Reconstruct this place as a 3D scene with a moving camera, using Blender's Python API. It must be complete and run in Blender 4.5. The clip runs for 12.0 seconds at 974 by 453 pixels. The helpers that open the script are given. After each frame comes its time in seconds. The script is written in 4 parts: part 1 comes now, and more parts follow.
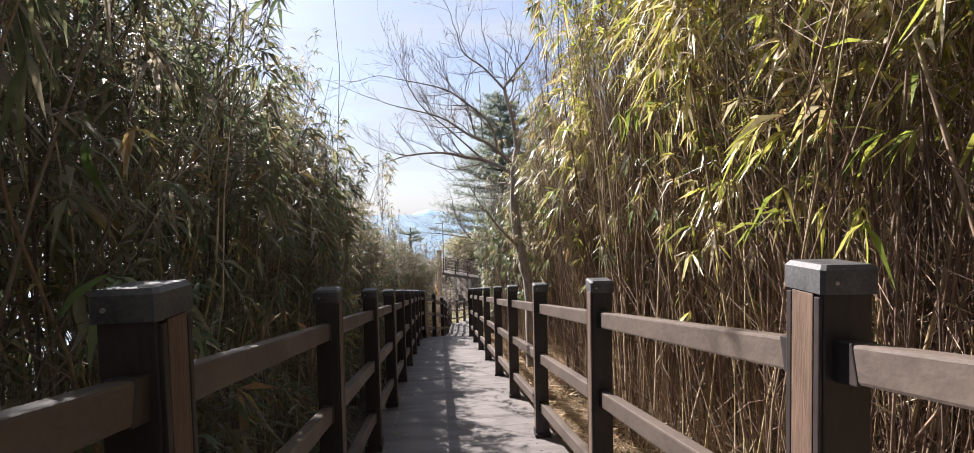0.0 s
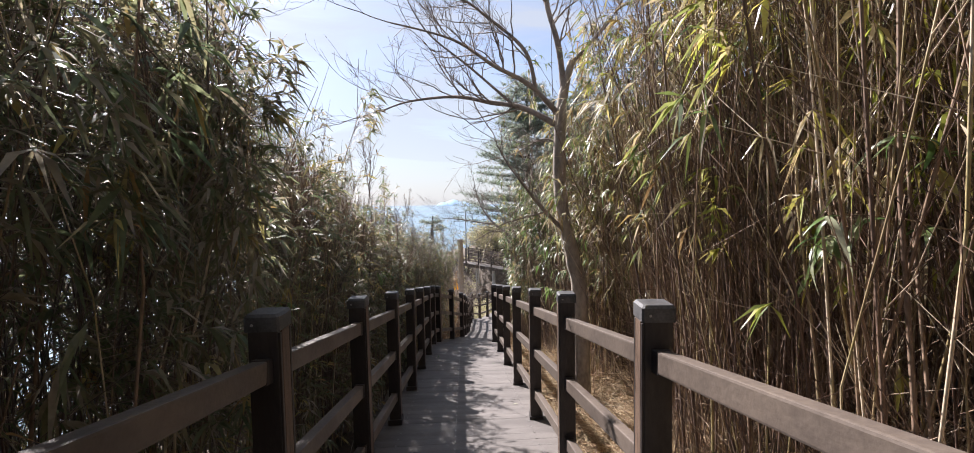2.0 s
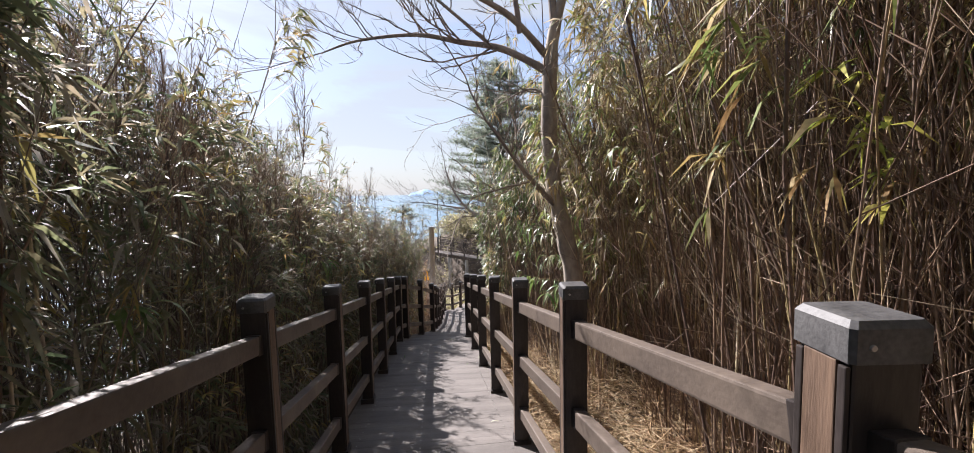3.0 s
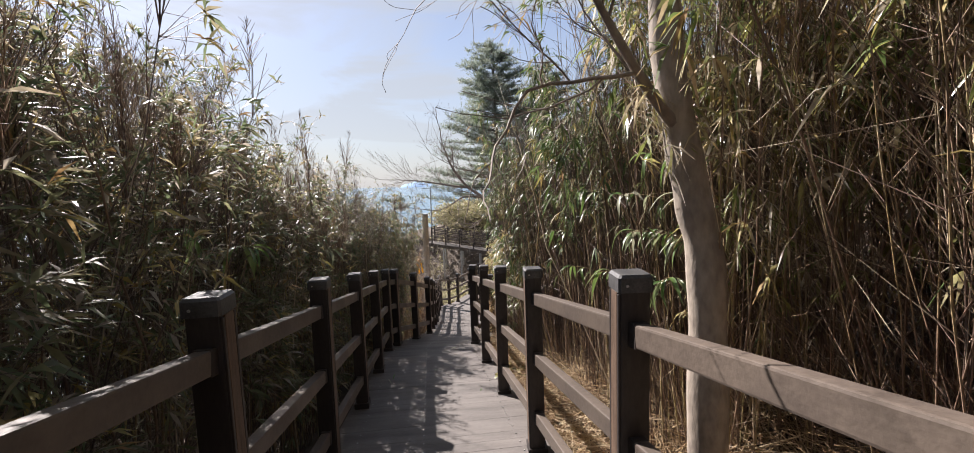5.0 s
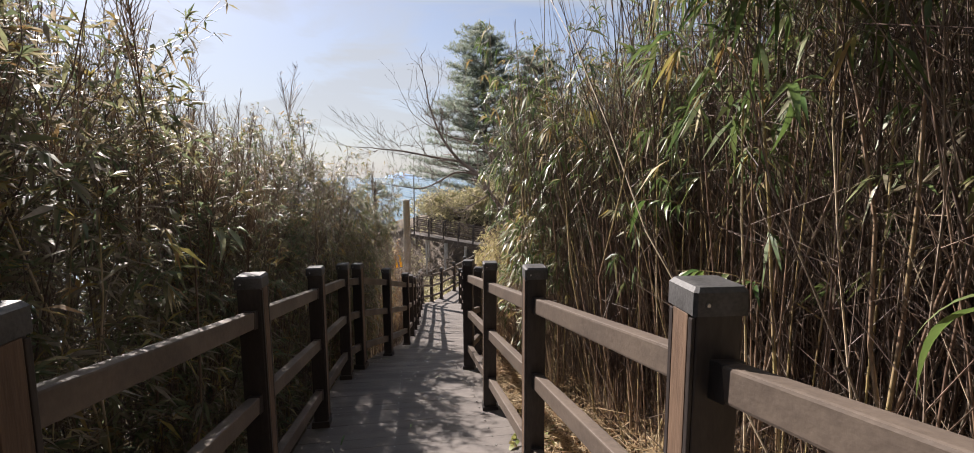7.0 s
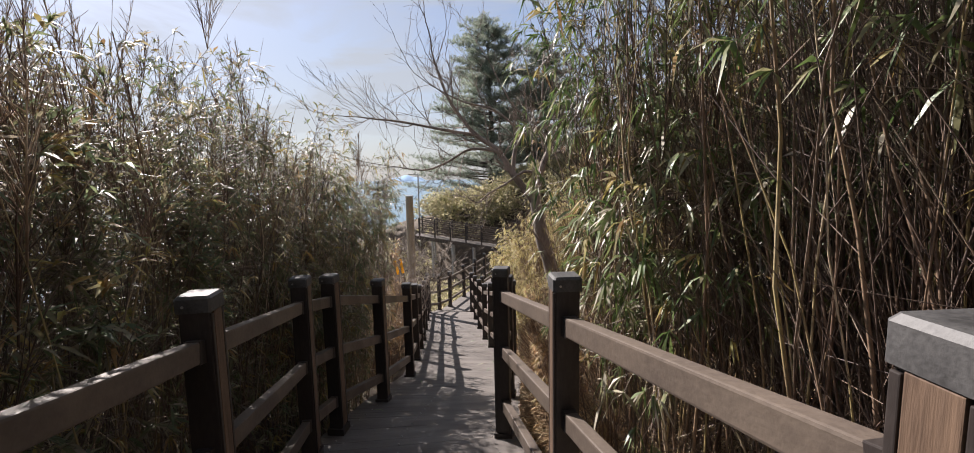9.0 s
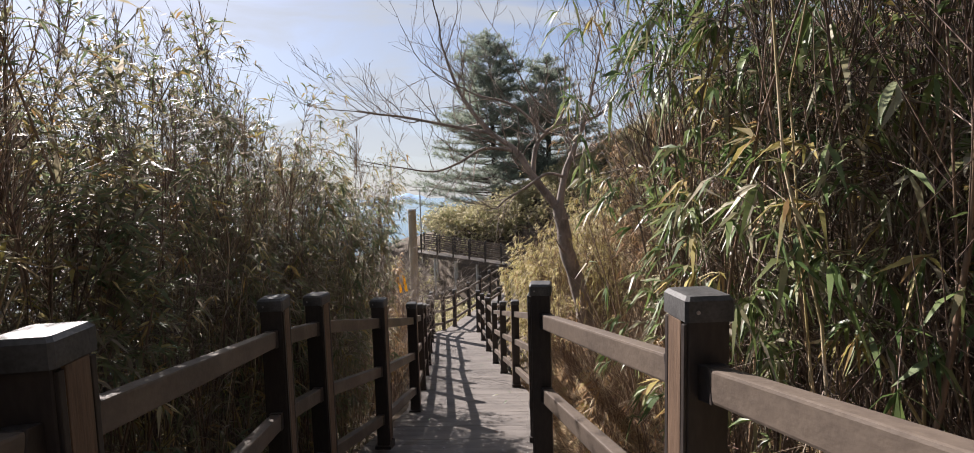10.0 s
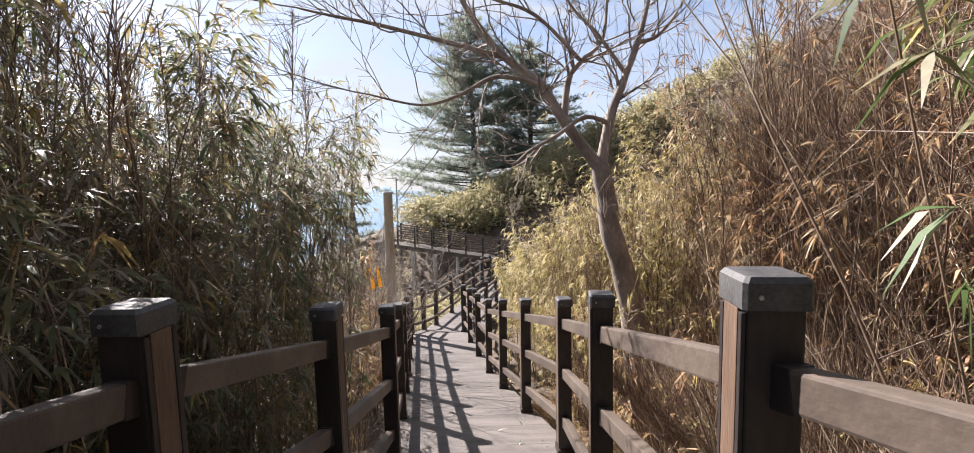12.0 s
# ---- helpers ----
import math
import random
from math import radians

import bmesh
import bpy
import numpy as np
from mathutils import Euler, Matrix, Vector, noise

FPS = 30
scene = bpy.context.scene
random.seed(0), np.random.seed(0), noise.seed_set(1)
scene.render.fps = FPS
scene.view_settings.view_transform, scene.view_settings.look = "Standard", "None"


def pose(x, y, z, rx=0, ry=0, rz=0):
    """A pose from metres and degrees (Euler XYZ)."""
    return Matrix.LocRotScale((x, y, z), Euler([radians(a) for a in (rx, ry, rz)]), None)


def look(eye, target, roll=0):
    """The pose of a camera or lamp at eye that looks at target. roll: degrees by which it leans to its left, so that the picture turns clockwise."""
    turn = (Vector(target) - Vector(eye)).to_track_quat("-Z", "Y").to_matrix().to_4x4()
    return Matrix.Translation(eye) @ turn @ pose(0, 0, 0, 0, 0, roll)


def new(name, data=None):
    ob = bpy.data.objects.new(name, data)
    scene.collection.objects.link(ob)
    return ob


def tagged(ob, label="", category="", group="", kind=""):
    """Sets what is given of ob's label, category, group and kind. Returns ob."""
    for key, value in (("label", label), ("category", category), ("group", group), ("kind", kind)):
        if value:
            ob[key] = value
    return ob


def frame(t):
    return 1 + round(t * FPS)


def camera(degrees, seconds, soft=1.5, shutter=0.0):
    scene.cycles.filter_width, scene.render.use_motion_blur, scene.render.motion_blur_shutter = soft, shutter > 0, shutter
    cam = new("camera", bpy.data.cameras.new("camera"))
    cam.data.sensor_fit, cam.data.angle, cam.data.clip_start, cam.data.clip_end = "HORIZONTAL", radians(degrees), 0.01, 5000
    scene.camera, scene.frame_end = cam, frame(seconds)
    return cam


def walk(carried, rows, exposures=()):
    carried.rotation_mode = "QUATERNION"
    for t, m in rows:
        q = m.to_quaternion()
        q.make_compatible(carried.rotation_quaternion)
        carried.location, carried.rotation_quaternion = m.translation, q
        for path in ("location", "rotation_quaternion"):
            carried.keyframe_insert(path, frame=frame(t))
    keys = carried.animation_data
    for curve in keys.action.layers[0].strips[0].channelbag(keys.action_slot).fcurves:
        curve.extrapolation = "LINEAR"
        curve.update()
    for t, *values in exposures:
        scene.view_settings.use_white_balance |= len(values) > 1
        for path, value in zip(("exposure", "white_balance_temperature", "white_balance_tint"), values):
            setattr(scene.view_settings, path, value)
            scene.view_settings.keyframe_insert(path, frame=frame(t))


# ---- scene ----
cam = camera(95.4, 12.0, soft=0.9)
# seconds, eye, a point looked at, lean
PATH = [
    (0, (0.169, 0.182, 1.637), (0.153, 2.181, 1.566), -1.3),
    (0.5, (0.16, 0.719, 1.581), (0.132, 2.717, 1.511), -1.4),
    (1, (0.103, 1.181, 1.549), (0.036, 3.178, 1.461), -0.8),
    (1.5, (0.069, 1.672, 1.507), (-0.059, 3.666, 1.425), -1.1),
    (2, (0.068, 2.141, 1.407), (-0.057, 4.134, 1.297), -1.0),
    (2.5, (0.033, 2.628, 1.323), (-0.015, 4.623, 1.186), -1.1),
    (3, (0.02, 3.088, 1.227), (0.017, 5.082, 1.068), -1.1),
    (3.5, (-0.11, 3.518, 1.18), (-0.13, 5.51, 1.004), -1.9),
    (5.5, (-0.273, 5.316, 0.804), (-0.201, 7.305, 0.603), -1.0),
    (6, (-0.327, 5.823, 0.735), (-0.214, 7.81, 0.535), -0.1),
    (6.5, (-0.369, 6.283, 0.664), (-0.272, 8.271, 0.466), -0.4),
    (7, (-0.43, 6.75, 0.563), (-0.327, 8.733, 0.334), -0.1),
    (7.5, (-0.47, 7.207, 0.482), (-0.434, 9.19, 0.226), 0.1),
    (9.5, (-0.665, 8.897, 0.188), (-0.578, 10.886, -0.003), -1.4),
    (10, (-0.753, 9.244, 0.113), (-0.676, 11.237, -0.032), -1.5),
    (10.5, (-0.832, 9.656, 0.069), (-0.653, 11.645, -0.042), -1.5),
    (11, (-0.816, 10.009, -0.019), (-0.534, 11.985, -0.139), -1.5),
    (11.5, (-0.886, 10.417, -0.136), (-0.663, 12.396, -0.316), -0.7),
    (12, (-0.963, 10.802, -0.198), (-0.782, 12.786, -0.374), -1.1),
]
walk(cam, [(t, look(eye, target, roll)) for t, eye, target, roll in PATH], exposures=[(0.0, 1.68, 6080, 19), (0.5, 1.46, 6080, 19), (1.2, 1.58, 6050, 19), (2.5, 1.6, 6020, 19), (5.5, 1.32, 6300, 18), (7.5, 1.3, 6450, 18), (9.5, 1.22, 6300, 18), (10.0, 1.3, 6300, 18), (11.0, 1.32, 6250, 18), (12.0, 1.74, 6180, 19)])

# ---- light ----
SUN_AZ, SUN_EL = radians(40), radians(38)     # to the left of straight ahead, above the horizon
world = bpy.data.worlds.new("sky")
scene.world = world
world.use_nodes = True
wn = world.node_tree
sky = wn.nodes.new("ShaderNodeTexSky")
sky.sky_type, sky.sun_disc = "NISHITA", False
sky.sun_elevation, sky.sun_rotation = SUN_EL, -SUN_AZ
sky.air_density, sky.dust_density, sky.ozone_density = 1.0, 0.7, 2.0
# thin high cloud over the sky, thicker towards the sea
geo = wn.nodes.new("ShaderNodeTexCoord")
mapn = wn.nodes.new("ShaderNodeMapping")
mapn.inputs["Scale"].default_value = (1.2, 1.2, 5.0)
cl = wn.nodes.new("ShaderNodeTexNoise")
cl.inputs["Scale"].default_value, cl.inputs["Detail"].default_value, cl.inputs["Roughness"].default_value = 1.6, 7, 0.55
cl.inputs["Distortion"].default_value = 0.6
ramp = wn.nodes.new("ShaderNodeValToRGB")
ramp.color_ramp.elements[0].position, ramp.color_ramp.elements[1].position = 0.37, 0.60
ramp.color_ramp.elements[0].color, ramp.color_ramp.elements[1].color = (0.02, 0.02, 0.02, 1), (0.8, 0.8, 0.8, 1)
mixc = wn.nodes.new("ShaderNodeMix")
mixc.data_type = "RGBA"
mixc.inputs[7].default_value = (4.72, 5.0, 4.92, 1)
bg = wn.nodes["Background"]
bg.inputs["Strength"].default_value = 0.052
wn.links.new(geo.outputs["Generated"], mapn.inputs["Vector"])
wn.links.new(mapn.outputs["Vector"], cl.inputs["Vector"])
wn.links.new(cl.outputs["Fac"], ramp.inputs["Fac"])
split, veil, more = wn.nodes.new("ShaderNodeSeparateXYZ"), wn.nodes.new("ShaderNodeMapRange"), wn.nodes.new("ShaderNodeMath")
veil.inputs[1].default_value, veil.inputs[2].default_value, veil.inputs[3].default_value, veil.inputs[4].default_value = 0.0, 0.5, 0.85, 0.0
more.operation = "MAXIMUM"
wn.links.new(geo.outputs["Generated"], split.inputs[0])
wn.links.new(split.outputs["Z"], veil.inputs[0])
wn.links.new(ramp.outputs["Color"], more.inputs[0])
wn.links.new(veil.outputs[0], more.inputs[1])
wn.links.new(more.outputs[0], mixc.inputs[0])
wn.links.new(sky.outputs["Color"], mixc.inputs[6])
wn.links.new(mixc.outputs[2], bg.inputs["Color"])
sun = new("sun", bpy.data.lights.new("sun", "SUN"))
sun.data.energy, sun.data.angle, sun.data.color = 5.0, radians(0.6), (1.0, 0.94, 0.84)
to_sun = Vector((-math.sin(SUN_AZ) * math.cos(SUN_EL), math.cos(SUN_AZ) * math.cos(SUN_EL), math.sin(SUN_EL)))
sun.matrix_world = look(to_sun * 60, (0, 0, 0))

# ---- materials ----


def material(name, colour, rough=0.7, second=None, scale=6.0, bump=0.15, stretch=(1, 1, 1), metal=0.0, fine=60.0, spread=0.0, spec=0.4):
    """A painted, wooden or stony surface: two colours mixed by coarse and fine noise, relief, and a shift from piece to piece."""
    m = bpy.data.materials.new(name)
    m.use_nodes = True
    n, l = m.node_tree.nodes, m.node_tree.links
    b = n["Principled BSDF"]
    tc, mp = n.new("ShaderNodeTexCoord"), n.new("ShaderNodeMapping")
    mp.inputs["Scale"].default_value = stretch
    coarse, small = n.new("ShaderNodeTexNoise"), n.new("ShaderNodeTexNoise")
    coarse.inputs["Scale"].default_value, coarse.inputs["Detail"].default_value = scale, 5
    small.inputs["Scale"].default_value, small.inputs["Detail"].default_value = fine, 6
    l.new(tc.outputs["Object"], mp.inputs["Vector"])
    for t in (coarse, small):
        l.new(mp.outputs["Vector"], t.inputs["Vector"])
    mixn = n.new("ShaderNodeMix")
    mixn.data_type = "RGBA"
    mixn.inputs[6].default_value = (*colour, 1)
    mixn.inputs[7].default_value = (*(second or [c * 0.6 for c in colour]), 1)
    add = n.new("ShaderNodeMath")
    add.operation = "MULTIPLY_ADD"
    add.inputs[1].default_value = 0.6
    half = n.new("ShaderNodeMapRange")
    l.new(small.outputs["Fac"], add.inputs[0])
    l.new(coarse.outputs["Fac"], add.inputs[2])
    l.new(add.outputs[0], half.inputs[0])
    half.inputs[1].default_value, half.inputs[2].default_value = 0.62, 1.0
    l.new(half.outputs[0], mixn.inputs[0])
    out = mixn.outputs[2]
    if spread:
        info, hsv = n.new("ShaderNodeObjectInfo"), n.new("ShaderNodeHueSaturation")
        r = n.new("ShaderNodeMapRange")
        r.inputs[3].default_value, r.inputs[4].default_value = 1 - spread, 1 + spread
        l.new(info.outputs["Random"], r.inputs[0])
        l.new(r.outputs[0], hsv.inputs["Value"])
        l.new(out, hsv.inputs["Color"])
        out = hsv.outputs["Color"]
    l.new(out, b.inputs["Base Color"])
    rr = n.new("ShaderNodeMapRange")
    rr.inputs[3].default_value, rr.inputs[4].default_value = rough - 0.12, min(1, rough + 0.12)
    l.new(coarse.outputs["Fac"], rr.inputs[0])
    l.new(rr.outputs[0], b.inputs["Roughness"])
    b.inputs["Metallic"].default_value = metal
    b.inputs["Specular IOR Level"].default_value = spec
    bp = n.new("ShaderNodeBump")
    bp.inputs["Strength"].default_value, bp.inputs["Distance"].default_value = bump, 0.01
    l.new(small.outputs["Fac"], bp.inputs["Height"])
    l.new(bp.outputs["Normal"], b.inputs["Normal"])
    return m


def foliage(name, stops, through_light=0.4, rough=0.45, gloss=0.35, single=False):
    """Leaves or stalks: each one takes its colour from a ramp by its island; light shines through."""
    m = bpy.data.materials.new(name)
    m.use_nodes = True
    n, l = m.node_tree.nodes, m.node_tree.links
    b, o = n["Principled BSDF"], n["Material Output"]
    g, r = n.new("ShaderNodeNewGeometry"), n.new("ShaderNodeValToRGB")
    els = r.color_ramp.elements
    while len(els) < len(stops):
        els.new(0.5)
    for e, (p, c) in zip(els, stops):
        e.position, e.color = p, (*c, 1)
    tc, no = n.new("ShaderNodeTexCoord"), n.new("ShaderNodeTexNoise")
    no.inputs["Scale"].default_value, no.inputs["Detail"].default_value = 1.3, 4
    l.new(tc.outputs["Object"], no.inputs["Vector"])
    s = n.new("ShaderNodeMath")
    s.operation = "MULTIPLY_ADD"
    s.inputs[1].default_value = 0.7
    sub = n.new("ShaderNodeMath")
    sub.operation = "SUBTRACT"
    sub.inputs[1].default_value = 0.2
    l.new(no.outputs["Fac"], sub.inputs[0])
    info = n.new("ShaderNodeObjectInfo")
    l.new(info.outputs["Random"] if single else g.outputs["Random Per Island"], s.inputs[0])
    l.new(sub.outputs[0], s.inputs[2])
    l.new(s.outputs[0], r.inputs["Fac"])
    fine, hsv, vr = n.new("ShaderNodeTexNoise"), n.new("ShaderNodeHueSaturation"), n.new("ShaderNodeMapRange")
    fine.inputs["Scale"].default_value = 45
    l.new(tc.outputs["Object"], fine.inputs["Vector"])
    vr.inputs[3].default_value, vr.inputs[4].default_value = 0.6, 1.4
    l.new(fine.outputs["Fac"], vr.inputs[0])
    l.new(vr.outputs[0], hsv.inputs["Value"])
    l.new(r.outputs["Color"], hsv.inputs["Color"])
    l.new(hsv.outputs["Color"], b.inputs["Base Color"])
    b.inputs["Roughness"].default_value, b.inputs["Specular IOR Level"].default_value = rough, gloss
    if through_light:
        t, mx = n.new("ShaderNodeBsdfTranslucent"), n.new("ShaderNodeMixShader")
        l.new(hsv.outputs["Color"], t.inputs["Color"])
        mx.inputs[0].default_value = through_light
        l.new(b.outputs[0], mx.inputs[1])
        l.new(t.outputs[0], mx.inputs[2])
        l.new(mx.outputs[0], o.inputs["Surface"])
    return m


M_POST = material("post_brown", (0.024, 0.019, 0.0175), 0.5, (0.045, 0.036, 0.032), 5, 0.1, (1, 1, 0.3), fine=90, spread=0.15)
M_INSET = material("inset_wood", (0.15, 0.097, 0.064), 0.6, (0.08, 0.05, 0.033), 7, 0.2, (6, 6, 0.5), fine=40, spread=0.12)
M_RAIL = material("rail_wood", (0.122, 0.096, 0.076), 0.5, (0.08, 0.062, 0.05), 4, 0.15, (1, 1, 1), fine=55, spread=0.12)
M_CAP = material("cap_black", (0.035, 0.034, 0.034), 0.55, (0.085, 0.083, 0.082), 14, 0.12, fine=120, spread=0.1)
M_STEEL = material("bolt_steel", (0.45, 0.44, 0.42), 0.4, metal=0.8, bump=0.02)
M_PLANK = material("deck_grey", (0.145, 0.128, 0.115), 0.66, (0.086, 0.075, 0.067), 2.2, 0.3, (0.6, 3, 1), fine=50, spread=0.04)
M_FASCIA = material("fascia_brown", (0.09, 0.07, 0.055), 0.7, scale=4)
M_EARTH = material("earth_litter", (0.1, 0.072, 0.047), 0.95, (0.04, 0.03, 0.021), 2.5, 0.8, fine=26)
M_BARK = material("bark_grey", (0.36, 0.305, 0.245), 0.85, (0.17, 0.14, 0.115), 5, 0.5, (1, 1, 0.45), fine=34)
M_LIMB = material("limb_brown", (0.3, 0.25, 0.21), 0.85, (0.15, 0.122, 0.104), 5, 0.4, (1, 1, 0.6), fine=34)
M_BARK2 = material("bark_dark", (0.085, 0.07, 0.06), 0.9, scale=6, bump=0.5)
M_POLE = material("pole_wood", (0.34, 0.27, 0.18), 0.75, (0.22, 0.17, 0.11), 5, 0.3, (5, 5, 0.4))
M_RIBBON = foliage("ribbon_yellow", [(0.0, (0.8, 0.48, 0.03)), (1.0, (0.88, 0.56, 0.04))], 0.4, 0.6, 0.2)
M_GALV = material("galvanised", (0.42, 0.41, 0.39), 0.5, (0.3, 0.29, 0.27), metal=0.3, bump=0.05)
# pale blue surface colour in place of real distance haze
M_ISLE = material("island_haze", (0.22, 0.34, 0.5), 1.0, (0.2, 0.31, 0.47), 0.01, 0.0, fine=0.05)
M_SEA = material("sea", (0.10, 0.19, 0.26), 0.25, (0.08, 0.16, 0.23), 0.02, 0.5, fine=0.8, spec=0.5)
M_LEAF_Y = foliage("bamboo_leaf_yellow", [(0.0, (0.06, 0.1, 0.025)), (0.25, (0.16, 0.22, 0.04)), (0.5, (0.36, 0.38, 0.06)), (0.7, (0.54, 0.48, 0.11)), (0.85, (0.55, 0.43, 0.22)), (1.0, (0.7, 0.63, 0.5))], 0.5, 0.36, 0.7)
M_LEAF_R = foliage("bamboo_leaf_olive", [(0.0, (0.05, 0.09, 0.035)), (0.3, (0.11, 0.165, 0.05)), (0.52, (0.23, 0.27, 0.075)), (0.68, (0.36, 0.34, 0.12)), (0.82, (0.42, 0.33, 0.19)), (1.0, (0.62, 0.56, 0.46))], 0.45, 0.36, 0.7)
M_LEAF_L = foliage("bamboo_leaf_green", [(0.0, (0.07, 0.115, 0.068)), (0.4, (0.145, 0.18, 0.092)), (0.7, (0.23, 0.215, 0.115)), (0.88, (0.28, 0.23, 0.16)), (1.0, (0.4, 0.36, 0.29))], 0.55, 0.46, 0.4)
# green bamboo leaf, made darker in colour to stand for shade
M_LEAF_SHADE = foliage("bamboo_leaf_deep_green", [(0.0, (0.04, 0.075, 0.03)), (0.4, (0.085, 0.135, 0.042)), (0.68, (0.15, 0.2, 0.065)), (0.86, (0.25, 0.23, 0.12)), (1.0, (0.46, 0.42, 0.33))], 0.38, 0.4, 0.5)
M_CULM = foliage("bamboo_culm", [(0.0, (0.05, 0.032, 0.026)), (0.4, (0.12, 0.076, 0.056)), (0.7, (0.24, 0.16, 0.108)), (0.88, (0.33, 0.25, 0.12)), (1.0, (0.6, 0.49, 0.36))], 0.0, 0.5, 0.4)
M_DRY = foliage("dry_stalk", [(0.0, (0.06, 0.037, 0.03)), (0.45, (0.15, 0.095, 0.07)), (0.8, (0.31, 0.22, 0.15)), (1.0, (0.58, 0.48, 0.35))], 0.1, 0.6, 0.3)
M_DRYLEAF = foliage("dry_leaf", [(0.0, (0.2, 0.11, 0.05)), (0.4, (0.34, 0.22, 0.1)), (0.75, (0.36, 0.32, 0.1)), (1.0, (0.5, 0.42, 0.28))], 0.35, 0.6, 0.25)
M_SHRUB = foliage("shrub_leaf", [(0.0, (0.15, 0.16, 0.08)), (0.4, (0.3, 0.29, 0.14)), (0.75, (0.46, 0.41, 0.24)), (1.0, (0.55, 0.48, 0.34))], 0.6)
M_CULM_ONE = foliage("bamboo_stem", [(0.0, (0.055, 0.036, 0.03)), (0.4, (0.13, 0.084, 0.06)), (0.7, (0.24, 0.165, 0.11)), (0.88, (0.31, 0.25, 0.11)), (1.0, (0.55, 0.45, 0.32))], 0.0, 0.5, 0.4, single=True)
# bamboo_culm darkened: the shade among these stems is put into the colour
M_CULM_SHADE = foliage("bamboo_culm_dark", [(0.0, (0.04, 0.029, 0.027)), (0.4, (0.085, 0.06, 0.05)), (0.8, (0.16, 0.115, 0.09)), (1.0, (0.32, 0.26, 0.2))], 0.0, 0.5, 0.4)
M_LEAF_ONE = foliage("bamboo_leaf", [(0.0, (0.04, 0.085, 0.03)), (0.35, (0.08, 0.15, 0.04)), (0.6, (0.14, 0.21, 0.055)), (0.8, (0.24, 0.28, 0.14)), (1.0, (0.42, 0.4, 0.3))], 0.35, 0.36, 0.6, single=True)
# needle green paled and greyed: distance haze mixed into the colour
M_PINE = foliage("pine_needles", [(0.0, (0.12, 0.16, 0.13)), (0.6, (0.2, 0.24, 0.18)), (1.0, (0.3, 0.31, 0.25))], 0.6)
M_LITTER = foliage("straw_litter", [(0.0, (0.13, 0.08, 0.05)), (0.35, (0.3, 0.2, 0.12)), (0.7, (0.5, 0.37, 0.22)), (1.0, (0.68, 0.56, 0.38))], 0.15, 0.7, 0.2)
M_STRAW = foliage("straw_leaf", [(0.0, (0.2, 0.2, 0.07)), (0.35, (0.36, 0.33, 0.12)), (0.7, (0.5, 0.42, 0.2)), (1.0, (0.6, 0.52, 0.34))], 0.45, 0.6, 0.2)
M_RUST = foliage("withered_leaf", [(0.0, (0.2, 0.1, 0.055)), (0.4, (0.33, 0.19, 0.1)), (0.75, (0.42, 0.29, 0.15)), (1.0, (0.52, 0.42, 0.28))], 0.35, 0.6, 0.2)

# ---- mesh tools ----


def part(name, bm, mat, parent=None, label=""):
    """Links a bmesh as one mesh object under a thing or a part."""
    me = bpy.data.meshes.new(name)
    bm.to_mesh(me)
    bm.free()
    me.materials.append(mat)
    ob = new(name, me)
    ob.parent = parent
    if label:
        ob["label"] = label
    return ob


def thing(name, m, label, category, group="", kind=""):
    """An empty at a thing's base."""
    ob = tagged(new(name), label, category, group, kind)
    ob.empty_display_size = 0.1
    ob.matrix_basis = m
    return ob


def box(bm, size, at=(0, 0, 0), m=None, bevel=0.0):
    """A box of that size round a point, bevelled if asked."""
    r = bmesh.ops.create_cube(bm, size=1, matrix=(m or Matrix()) @ Matrix.Translation(at) @ Matrix.Diagonal((*size, 1)))
    if bevel:
        edges = list({e for v in r["verts"] for e in v.link_edges})
        bmesh.ops.bevel(bm, geom=edges, offset=bevel, segments=2, affect="EDGES", profile=0.6)
    return bm


def cylinder(bm, r0, r1, h, at=(0, 0, 0), m=None, sides=16):
    bmesh.ops.create_cone(bm, cap_ends=True, segments=sides, radius1=r0, radius2=r1, depth=h, matrix=(m or Matrix()) @ Matrix.Translation((at[0], at[1], at[2] + h / 2)))
    return bm


def mesh_np(name, verts, tris, mat, parent=None, smooth=True, kind=""):
    """One mesh object from arrays of points and triangles."""
    me = bpy.data.meshes.new(name)
    me.vertices.add(len(verts))
    me.vertices.foreach_set("co", np.ascontiguousarray(verts, dtype=np.float32).ravel())
    me.loops.add(len(tris) * 3)
    me.loops.foreach_set("vertex_index", np.ascontiguousarray(tris, dtype=np.int32).ravel())
    me.polygons.add(len(tris))
    me.polygons.foreach_set("loop_start", np.arange(0, len(tris) * 3, 3, dtype=np.int32))
    if smooth:
        me.polygons.foreach_set("use_smooth", np.ones(len(tris), dtype=bool))
    me.update(calc_edges=True)
    me.materials.append(mat)
    ob = new(name, me)
    ob.parent = parent
    if kind:
        ob["kind"] = kind
    return ob


def unit(v):
    return v / np.maximum(np.linalg.norm(v, axis=-1, keepdims=True), 1e-9)


